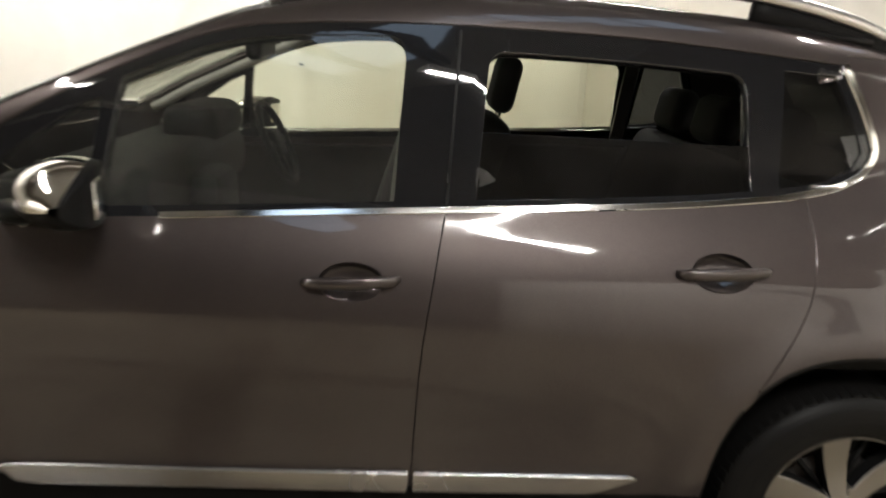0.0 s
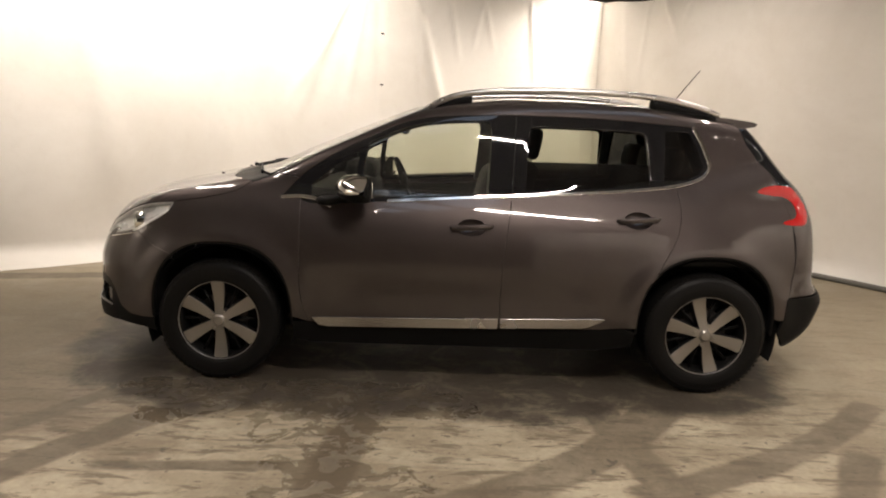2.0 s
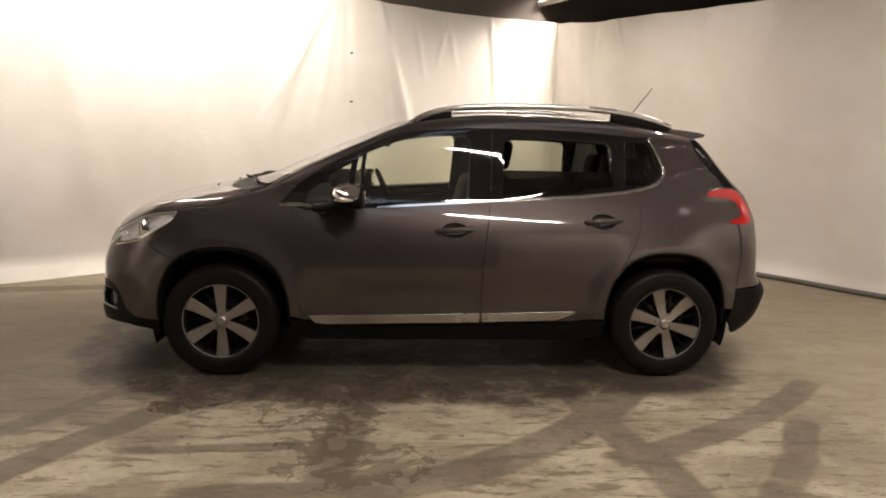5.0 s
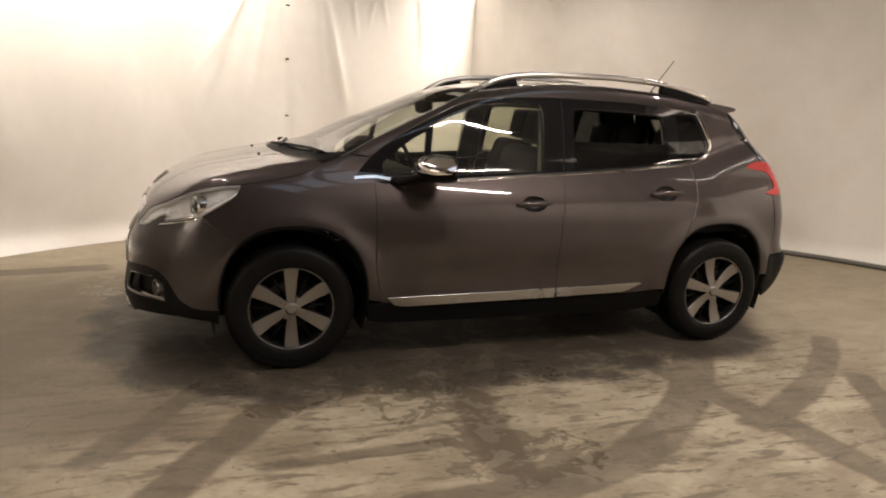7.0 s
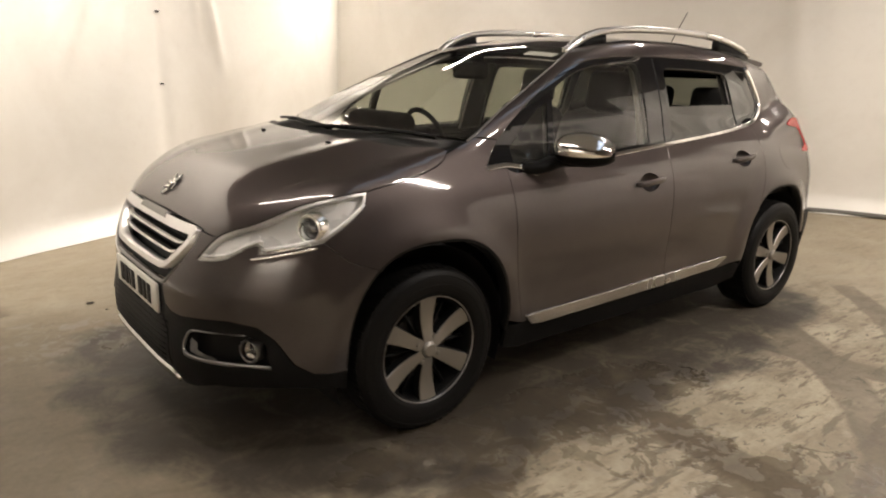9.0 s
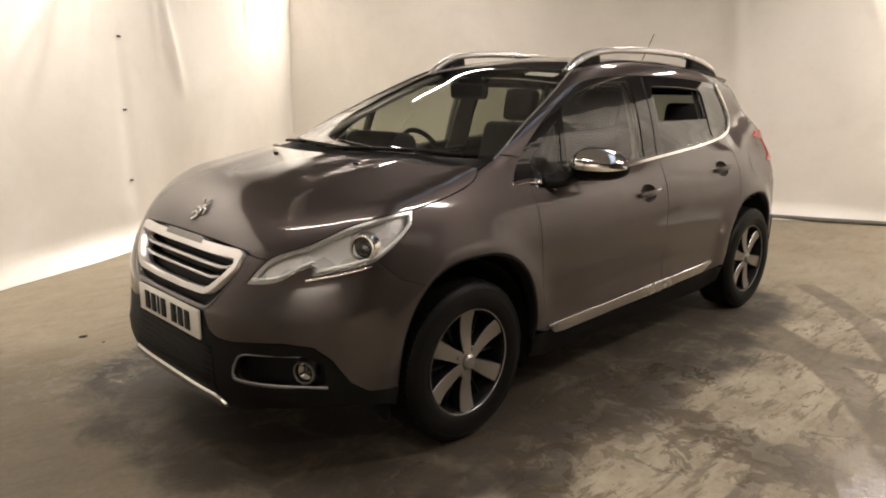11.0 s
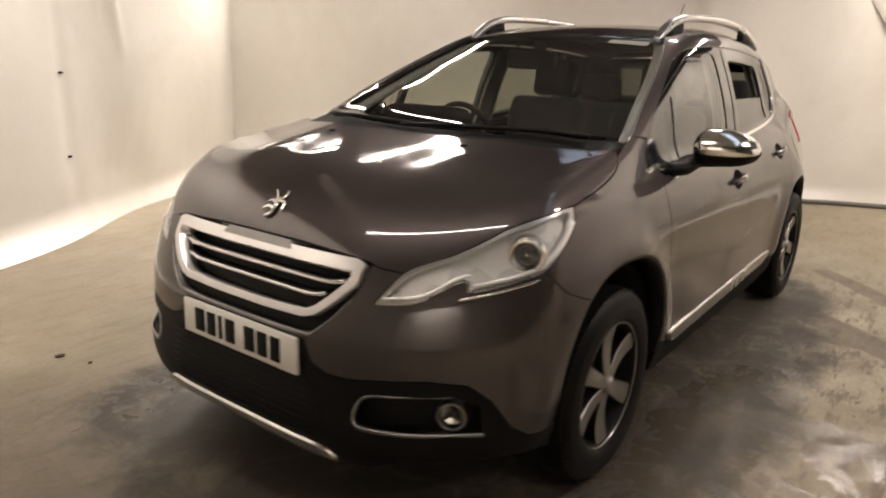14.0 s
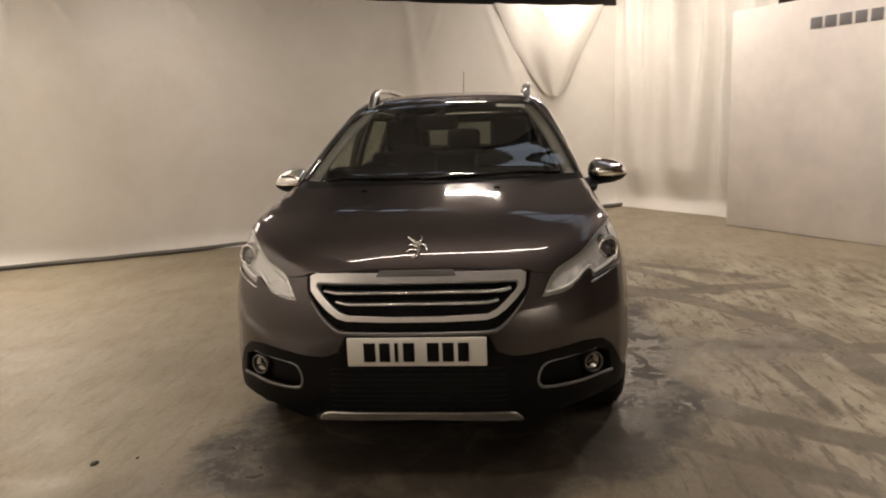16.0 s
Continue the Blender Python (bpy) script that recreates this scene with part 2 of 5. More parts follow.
    # wet concrete where water has run off the washed car, its shadow painted in
    damp_shade = discs(((-1.70, 0.20, 0.50), (-1.45, 0.10, 0.72), (-1.25, -0.72, 0.48), (-0.5, -0.52, 0.66), (0.3, -0.52, 0.66), (1.1, -0.38, 0.66), (-1.85, 0.65, 0.28), (-1.85, -0.20, 0.34), (-1.70, -0.60, 0.32), (-1.45, -0.92, 0.16)), 0.18, ragged)
    damp_shade = math_node(t, "MULTIPLY", damp_shade, ramp(t, edge.outputs[0], [(0.36, 0.60), (0.50, 1.0)]).outputs[0])
    c = mix_col(t, math_node(t, "MULTIPLY", damp_shade, 0.94), c, rgb(0.034, 0.027, 0.020))
    spots = tex_noise(t, 11, 5, 0.6, co, 0.8)
    sp = ramp(t, spots.outputs[0], [(0.665, 0.0), (0.69, 0.8)])
    c = mix_col(t, math_node(t, "MULTIPLY", sp.outputs[0], worked), c, rgb(0.085, 0.069, 0.051))
    drops = ramp(t, tex_noise(t, 17, 4, 0.6, stretch.outputs[0], 0.5).outputs[0], [(0.635, 0.0), (0.65, 0.7)])
    c = mix_col(t, math_node(t, "MULTIPLY", drops.outputs[0], worked), c, rgb(0.080, 0.065, 0.047))
    g = ramp(t, fine.outputs[0], [(0.25, rgb(0.84, 0.84, 0.84)), (0.75, rgb(1.14, 1.14, 1.14))])
    c = mix_col(t, 1.0, c, g.outputs[0], "MULTIPLY")
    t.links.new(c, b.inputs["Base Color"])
    wet = tex_noise(t, 1.15, 6, 0.7, co, 1.2)
    ro = ramp(t, wet.outputs[0], [(0.38, 0.68), (0.56, 0.58), (0.66, 0.48)])
    # thin films of standing water
    pool = discs(((-1.56, -0.95, 0.10), (-1.31, -0.98, 0.17), (-1.02, -1.02, 0.18), (-0.68, -1.01, 0.18), (-0.35, -1.05, 0.18), (-0.10, -1.12, 0.12), (-0.48, -1.30, 0.12), (-0.78, -1.38, 0.13), (-1.10, -1.13, 0.15),
                  (-0.52, -1.50, 0.10), (-0.58, -1.70, 0.16), (-0.55, -1.95, 0.20), (-0.30, -1.92, 0.16), (-1.40, -1.24, 0.10)), 0.10, ragged)
    broken = tex_noise(t, 7.0, 7, 0.66, co, 0.7)
    pool = math_node(t, "MULTIPLY", pool, ramp(t, broken.outputs[0], [(0.470, 0.0), (0.488, 1.0)]).outputs[0])
    # a crackled film of drying water beside the front wheel
    crackle = discs(((-1.62, 0.98, 0.10), (-1.85, 0.95, 0.16), (-2.08, 0.92, 0.20), (-2.34, 0.80, 0.14), (-2.30, 1.10, 0.06)), 0.12, ragged)
    crackle = math_node(t, "MULTIPLY", crackle, ramp(t, tex_noise(t, 13, 5, 0.6, co, 1.0).outputs[0], [(0.52, 0.0), (0.56, 0.47)]).outputs[0])
    pool = math_node(t, "MAXIMUM", pool, crackle)
    c = mix_col(t, math_node(t, "MULTIPLY", pool, 0.45), c, rgb(0.105, 0.088, 0.066))
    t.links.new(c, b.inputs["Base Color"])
    rough = math_node(t, "SUBTRACT", ro.outputs[0], math_node(t, "MULTIPLY", damp_shade, 0.05))
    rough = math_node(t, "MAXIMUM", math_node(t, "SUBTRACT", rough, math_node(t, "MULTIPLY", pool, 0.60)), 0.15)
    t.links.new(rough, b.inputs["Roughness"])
    ripple = tex_noise(t, 30, 3, 0.55, co, 0.6)
    relief = math_node(t, "ADD", math_node(t, "MULTIPLY", fine.outputs[0], 0.25), mid.outputs[0])
    # water levels the grain of the concrete
    relief = math_node(t, "MULTIPLY", relief, math_node(t, "SUBTRACT", 1.0, math_node(t, "MULTIPLY", pool, 0.85)))
    relief = math_node(t, "ADD", relief, math_node(t, "MULTIPLY", math_node(t, "MULTIPLY", pool, ripple.outputs[0]), 0.75))
    bump(t, b, relief, 0.10, 0.03)
    return m


def make_skylight():
    m = bpy.data.materials.new("daylight_pane")
    m.use_nodes = True
    t = m.node_tree
    t.nodes.remove(t.nodes["Principled BSDF"])
    e = t.nodes.new("ShaderNodeEmission")
    e.inputs[0].default_value = rgb(0.72, 0.82, 1.0)
    e.inputs[1].default_value = 1.2
    link(t, e, 0, t.nodes["Material Output"], 0)
    return m


PAINT = make_paint()
SKY = make_skylight()
SCREEN = make_glass("hazy_windscreen", (0.68, 0.70, 0.66), dust=0.009)
GLASS = make_glass("clear_glass", (0.84, 0.865, 0.785), dust=0.022)
TINTED = make_glass("green_tinted_glass", (0.50, 0.52, 0.43), dust=0.02)
SMOKED = make_glass("smoked_rear_glass", (0.19, 0.20, 0.17), dust=0.01)
PRIVACY = make_glass("tinted_glass", (0.04, 0.042, 0.04), dust=0.006)
LENS = make_glass("lamp_lens", (0.93, 0.93, 0.93))
SHEET = make_sheet()
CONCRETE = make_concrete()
CHROME = simple("chrome", (0.85, 0.84, 0.82), 0.09, 1.0, rough_var=0.06)
ALU = simple("brushed_aluminium", (0.62, 0.61, 0.60), 0.28, 1.0, rough_var=0.1)
SATIN = simple("satin_chrome", (0.66, 0.65, 0.63), 0.22, 1.0, rough_var=0.1)
SATINBRIGHT = simple("bright_satin_chrome", (0.80, 0.79, 0.79), 0.30, 0.9, rough_var=0.1)
BLACK = simple("gloss_black", (0.010, 0.010, 0.011), 0.035, 0.0, coat=0.3, rough_var=0.03)
PLASTIC = simple("black_plastic", (0.0055, 0.0053, 0.0052), 0.5, 0.0, grain=0.25, grain_scale=300, rough_var=0.2, spec=0.10)
SILLM = simple("dark_sill_plastic", (0.0055, 0.0053, 0.005), 0.6, 0.0, grain=0.25, grain_scale=300, spec=0.08)
RUBBER = simple("tyre_rubber", (0.0055, 0.0052, 0.005), 0.5, 0.0, grain=0.2, grain_scale=180, rough_var=0.3, spec=0.13)
DARK = simple("dark_interior", (0.009, 0.0087, 0.0084), 0.7, 0.0, spec=0.12, grain=0.3, grain_scale=220)
CLOTH = simple("seat_cloth", (0.018, 0.017, 0.0165), 0.85, 0.0, grain=0.5, grain_scale=260)
GREYTRIM = simple("grey_trim", (0.14, 0.135, 0.12), 0.6, 0.0, grain=0.2, grain_scale=200)
CUTALLOY = simple("diamond_cut_alloy", (0.30, 0.285, 0.265), 0.42, 1.0, rough_var=0.15)
RUST = simple("brake_iron", (0.05, 0.045, 0.042), 0.5, 0.6, rough_var=0.2)
PROJECTOR = simple("projector_glass", (0.16, 0.16, 0.165), 0.12, 0.8, rough_var=0.05)
DIRT = simple("dark_dirt", (0.045, 0.036, 0.027), 0.8, grain=0.4, grain_scale=90)
RED = simple("red_lens", (0.40, 0.008, 0.008), 0.12, 0.0, coat=0.3, spec=0.3)
PLATE = simple("white_plate", (0.80, 0.79, 0.74), 0.35, 0.0)
INK = simple("black_ink", (0.006, 0.006, 0.006), 0.5, spec=0.12)
LAMPRIM = simple("grey_lamp_rim", (0.62, 0.62, 0.61), 0.28, 0.8, rough_var=0.1)
REFLECTOR = simple("lamp_reflector", (0.90, 0.90, 0.89), 0.28, 0.22, grain=0.35, grain_scale=45, rough_var=0.2)
DOORTRIM = simple("brushed_door_trim", (0.40, 0.39, 0.38), 0.26, 1.0, rough_var=0.15)
LIGHTTRIM = simple("pale_pillar_trim", (0.36, 0.35, 0.32), 0.65, grain=0.2, grain_scale=200)
FOGTRIM = simple("dull_satin_trim", (0.24, 0.235, 0.23), 0.32, 1.0, rough_var=0.15)
BOARD = simple("painted_board", (0.74, 0.70, 0.66), 0.55, 0.0, grain=0.1, grain_scale=40, rough_var=0.15)
LETTER = simple("grey_lettering", (0.17, 0.165, 0.17), 0.5)
WALLM = simple("dirty_wall", (0.13, 0.11, 0.092), 0.8, 0.0, grain=0.5, grain_scale=12)
ROOFM = simple("roof_sheet", (0.36, 0.355, 0.35), 0.7, 0.0, grain=0.2, grain_scale=20)

# ---- mesh helpers ----
def obj(name, verts, faces, material, parent=None, label="", smooth=True, normals=None, sharp=None):
    me = bpy.data.meshes.new(name)
    me.from_pydata([tuple(map(float, v)) for v in verts], [], [tuple(map(int, f)) for f in faces])
    me.materials.append(material)
    if smooth:
        me.shade_smooth()
        if normals is not None:
            me.normals_split_custom_set([tuple(map(float, normals[v])) for f in faces for v in f])
        elif sharp:
            me.set_sharp_from_angle(angle=radians(sharp))
    ob = new(name, me)
    if parent:
        ob.parent = parent
    if label:
        ob["label"] = label
    return ob


def part(name, bm, material, parent, label="", sharp=35):
    me = bpy.data.meshes.new(name)
    bm.to_mesh(me)
    bm.free()
    me.materials.append(material)
    me.shade_smooth()
    me.set_sharp_from_angle(angle=radians(sharp))
    ob = new(name, me)
    if parent:
        ob.parent = parent
    if label:
        ob["label"] = label
    return ob


def box(bm, c, s, bevel=0.0, m=None, seg=2):
    r = bmesh.ops.create_cube(bm, size=1.0)
    vs = r["verts"]
    for v in vs:
        v.co = Vector((v.co.x * s[0], v.co.y * s[1], v.co.z * s[2]))
    if bevel:
        es = list({e for v in vs for e in v.link_edges})
        out = bmesh.ops.bevel(bm, geom=es, offset=bevel, segments=seg, affect="EDGES", profile=0.5)
        vs = list({v for v in vs if v.is_valid} | set(out["verts"]))
    for v in vs:
        if m is not None:
            v.co = m @ v.co
        v.co += Vector(c)
    return vs


def lathe(profile, n=48, axis="y"):
    """Verts and faces of a profile of (radius, height) turned round an axis."""
    vs, fs = [], []
    for i in range(n):
        a = 2 * math.pi * i / n
        for r, h in profile:
            p = (r * math.cos(a), h, r * math.sin(a))
            vs.append(p if axis == "y" else (p[0], p[2], h))
    k = len(profile)
    for i in range(n):
        for j in range(k - 1):
            a, b = i * k + j, ((i + 1) % n) * k + j
            fs.append((a, a + 1, b + 1, b))
    return vs, fs


def sweep(pts, w, h, n=12, up=(0, 0, 1), power=2.0, taper=None):
    """A rounded bar along pts; w across, h along up."""
    pts = [Vector(p) for p in pts]
    vs, fs = [], []
    for i, p in enumerate(pts):
        tdir = (pts[min(i + 1, len(pts) - 1)] - pts[max(i - 1, 0)]).normalized()
        side = tdir.cross(Vector(up)).normalized()
        u = side.cross(tdir).normalized()
        f = taper(i / (len(pts) - 1)) if taper else 1.0
        for k in range(n):
            a = 2 * math.pi * k / n
            c, s = math.cos(a), math.sin(a)
            cx = math.copysign(abs(c) ** (2 / power), c)
            sx = math.copysign(abs(s) ** (2 / power), s)
            vs.append(p + side * (cx * w / 2 * f) + u * (sx * h / 2 * f))
    for i in range(len(pts) - 1):
        for k in range(n):
            a, b = i * n + k, i * n + (k + 1) % n
            fs.append((a, b, b + n, a + n))
    fs.append(tuple(range(n - 1, -1, -1)))
    fs.append(tuple(range((len(pts) - 1) * n, len(pts) * n)))
    return vs, fs


def arc_pts(pts, n=24):
    """A smooth curve through the points."""
    P = np.array(pts, float)
    t = np.linspace(0, len(P) - 1, n)
    out = []
    for v in t:
        i = min(int(v), len(P) - 2)
        f = v - i
        a, b, c, d = P[max(i - 1, 0)], P[i], P[i + 1], P[min(i + 2, len(P) - 1)]
        out.append(0.5 * (2 * b + (c - a) * f + (2 * a - 5 * b + 4 * c - d) * f * f + (3 * b - a - 3 * c + d) * f ** 3))
    return np.array(out)

# ---- the body's form: half-width, top line, front and rear ----
def smooth_curve(keys, sigma):
    """A smoothed line through (place, value) keys, going on straight at both ends."""
    k = np.array(keys, float)
    xs = np.arange(k[0, 0] - 0.6, k[-1, 0] + 0.6, 0.004)
    v = np.interp(xs, k[:, 0], k[:, 1])
    lo, hi = xs < k[0, 0], xs > k[-1, 0]
    v[lo] = k[0, 1] + (xs[lo] - k[0, 0]) * (k[1, 1] - k[0, 1]) / (k[1, 0] - k[0, 0])
    v[hi] = k[-1, 1] + (xs[hi] - k[-1, 0]) * (k[-1, 1] - k[-2, 1]) / (k[-1, 0] - k[-2, 0])
    w = np.exp(-0.5 * (np.arange(-60, 61) * 0.004 / sigma) ** 2)
    w /= w.sum()
    v = np.convolve(np.pad(v, 60, mode="reflect", reflect_type="odd"), w, mode="valid")
    return lambda x: np.interp(x, xs, v)


TOP = smooth_curve([(-2.15, 0.74), (-2.0, 0.826), (-1.88, 0.900), (-1.72, 0.972), (-1.5, 1.019), (-1.25, 1.069), (-1.11, 1.093), (-0.9, 1.197),
                    (-0.6, 1.325), (-0.3, 1.446), (-0.1, 1.487), (0.2, 1.516), (0.6, 1.519), (1.0, 1.500), (1.3, 1.457), (1.6, 1.400)], 0.045)
WIDTH = smooth_curve([(0.15, 0.79), (0.28, 0.825), (0.40, 0.835), (0.62, 0.838), (0.76, 0.831), (0.84, 0.813), (0.89, 0.795), (0.94, 0.770), (0.97, 0.752), (1.005, 0.731), (1.030, 0.719),
                      (1.07, 0.711), (1.13, 0.697), (1.2, 0.676), (1.3, 0.640), (1.4, 0.597), (1.5, 0.556)], 0.024)
PLAN = smooth_curve([(-2.1, 0.95), (-1.8, 0.958), (-1.5, 0.987), (-1.2, 1.006), (-0.8, 1.002), (0.5, 1.0), (1.25, 1.005), (1.55, 0.963), (1.8, 0.911), (2.1, 0.817)], 0.08)
NOSE = smooth_curve([(0.15, -1.952), (0.22, -2.050), (0.32, -2.078), (0.45, -2.056), (0.60, -2.052), (0.70, -2.016), (0.80, -1.960), (0.9, -1.888), (1.0, -1.75)], 0.03)
TAIL = smooth_curve([(0.2, 1.82), (0.28, 1.96), (0.36, 2.018), (0.50, 2.064), (0.56, 1.997), (0.75, 1.985), (0.92, 1.955), (1.06, 1.885), (1.14, 1.789), (1.34, 1.621), (1.45, 1.561), (1.6, 1.50)], 0.025)
AXLES = (-1.265, 1.265)
HUB_Z = 0.314


def smax(a, b, k):
    h = np.maximum(k - np.abs(a - b), 0) / k
    return np.maximum(a, b) + h * h * k * 0.25


def form(p):
    """Below zero inside the body."""
    x, y, z = p[:, 0], np.abs(p[:, 1]), p[:, 2]
    side = WIDTH(z) * PLAN(x)
    for ax in AXLES:
        r = np.hypot(x - ax, (z - HUB_Z) * 0.95)
        side = side + 0.022 * np.exp(-((r - 0.41) / 0.075) ** 2) * np.clip((z - 0.2) / 0.2, 0, 1)
    side = side - 0.010 * np.exp(-((z - 0.47) / 0.09) ** 2) * np.exp(-((x - 0.0) / 0.65) ** 4)
    # the glasshouse draws in towards the tail
    up = np.clip((z - 0.98 - 0.10 * np.clip((x - 1.2) / 0.4, 0, 1)) / 0.16, 0, 1)
    side = side - 0.055 * np.clip((x - 0.30) / 0.90, 0, 1.25) * up * up * (3 - 2 * up)
    bow = np.interp(x, [-1.3, -0.9, -0.3, 0.3], [0.19, 0.16, 0.14, 0.0])
    crown = np.interp(x, [-1.6, -1.0, -0.2, 1.6], [0.035, 0.05, 0.09, 0.10])
    top = TOP(x - bow * y * y) - crown * y * y
    ridge = 0.006 * np.exp(-((y - 0.40 - 0.12 * (x + 1.5)) / 0.10) ** 2) * np.clip((-1.0 - x) / 0.2, 0, 1) * np.clip((x + 1.95) / 0.3, 0, 1)
    f = smax(y - side, z - top - ridge, np.interp(x, [-1.2, -0.9], [0.042, 0.07]))
    f = smax(f, NOSE(z) + 0.72 * y ** 4 - x, 0.05)
    f = smax(f, x - TAIL(z) + 0.188 * y ** 2 + 0.197 * y ** 4, 0.07)
    return f


def shoot(o, d, hi):
    """Where rays from inside the body leave it."""
    o, d = np.atleast_2d(np.asarray(o, float)), np.atleast_2d(np.asarray(d, float))
    lo, up = np.zeros(len(o)), np.full(len(o), float(hi))
    for _ in range(26):
        m = (lo + up) / 2
        inside = form(o + d * m[:, None]) < 0
        lo, up = np.where(inside, m, lo), np.where(inside, up, m)
    return o + d * lo[:, None]


def slope(p):
    e = 0.003
    g = np.stack([form(p + v) - form(p - v) for v in np.eye(3) * e], 1)
    return g / np.linalg.norm(g, axis=1)[:, None]


def rays_side(q):      # (x, z) seen from the near side
    o = np.stack([q[:, 0], 0 * q[:, 0], q[:, 1]], 1)
    return shoot(o, np.tile((0, -1.0, 0), (len(q), 1)), 1.2)


BARREL = 0.62


def rays_barrel(q):    # (x, angle) round a lengthwise axis
    a = q[:, 1] / 0.6
    o = np.stack([q[:, 0], 0 * a, 0 * a + BARREL], 1)
    return shoot(o, np.stack([0 * a, np.sin(a), np.cos(a)], 1), 1.4)


def rays_front(q):     # (angle, z) round an upright axis
    a = q[:, 0] / 0.7
    o = np.stack([0 * a - 1.35, 0 * a, q[:, 1]], 1)
    return shoot(o, np.stack([-np.cos(a), np.sin(a), 0 * a], 1), 1.4)


def rays_rear(q):
    a = q[:, 0] / 0.7
    o = np.stack([0 * a + 1.2, 0 * a, q[:, 1]], 1)
    return shoot(o, np.stack([np.cos(a), np.sin(a), 0 * a], 1), 1.4)


def to_side(p):
    return np.stack([p[:, 0], p[:, 2]], 1)


def to_barrel(p):
    return np.stack([p[:, 0], 0.6 * np.arctan2(p[:, 1], p[:, 2] - BARREL)], 1)


def to_front(p):
    return np.stack([0.7 * np.arctan2(p[:, 1], -(p[:, 0] + 1.35)), p[:, 2]], 1)


def to_rear(p):
    return np.stack([0.7 * np.arctan2(p[:, 1], p[:, 0] - 1.2), p[:, 2]], 1)


VIEWS = {"side": (rays_side, to_side), "barrel": (rays_barrel, to_barrel), "front": (rays_front, to_front), "rear": (rays_rear, to_rear)}


def S(*q):
    """Points of the near side from (x, z) pairs."""
    return rays_side(np.array(q, float))


def Fr(*q):
    """Points of the front from (y, z) pairs."""
    q = np.array(q, float)
    o = np.stack([0 * q[:, 0] - 1.0, q[:, 0], q[:, 1]], 1)
    return shoot(o, np.tile((-1.0, 0, 0), (len(q), 1)), 1.4)


def Re(*q):
    q = np.array(q, float)
    o = np.stack([0 * q[:, 0] + 1.2, q[:, 0], q[:, 1]], 1)
    return shoot(o, np.tile((1.0, 0, 0), (len(q), 1)), 1.4)


def Tp(*q):
    """Points of the top from (x, y) pairs."""
    q = np.array(q, float)
    o = np.stack([q[:, 0], q[:, 1], 0 * q[:, 0] + 0.6], 1)
    return shoot(o, np.tile((0, 0, 1.0), (len(q), 1)), 1.4)


def snap(pts, view, n=0):
    """A smooth line laid on the skin; with n, drawn through the points first."""
    p = arc_pts(pts, n) if n else np.asarray(pts, float)
    rays, to = VIEWS[view]
    return rays(to(p))


def flip(p):
    return np.asarray(p)[::-1] * np.array((1, -1, 1))


def both(p):
    """A line on the near half, carried on over the far half."""
    return np.concatenate([p, flip(p)])


def resample(q, step, closed=True):
    q = np.asarray(q, float)
    if closed:
        q = np.concatenate([q, q[:1]])
    d = np.hypot(*np.diff(q, axis=0).T)
    out = []
    for a, b, l in zip(q[:-1], q[1:], d):
        n = max(1, int(round(l / step)))
        out += [a + (b - a) * i / n for i in range(n)]
    if not closed:
        out.append(q[-1])
    return np.array(out)


def area2(q):
    x, y = q[:, 0], q[:, 1]
    return 0.5 * np.sum(x * np.roll(y, -1) - y * np.roll(x, -1))


def inside(q, poly):
    x, y = q[:, 0][:, None], q[:, 1][:, None]
    a, b = poly, np.roll(poly, -1, 0)
    c = ((a[:, 1] > y) != (b[:, 1] > y)) & (x < (b[:, 0] - a[:, 0]) * (y - a[:, 1]) / (b[:, 1] - a[:, 1] + 1e-12) + a[:, 0])
    return c.sum(1) % 2 == 1


def inset(q, g):
    """Draw a closed line in by g."""
    if area2(q) < 0:
        q = q[::-1]
    t = np.roll(q, -1, 0) - np.roll(q, 1, 0)
    t /= np.linalg.norm(t, axis=1)[:, None] + 1e-9
    return q + np.stack([-t[:, 1], t[:, 0]], 1) * g


def round_corners(q, n=2):
    q = np.asarray(q, float)
    for _ in range(n):
        nx = np.roll(q, -1, 0)
        q = np.stack([q * 0.75 + nx * 0.25, q * 0.25 + nx * 0.75], 1).reshape(-1, q.shape[1])
    return q


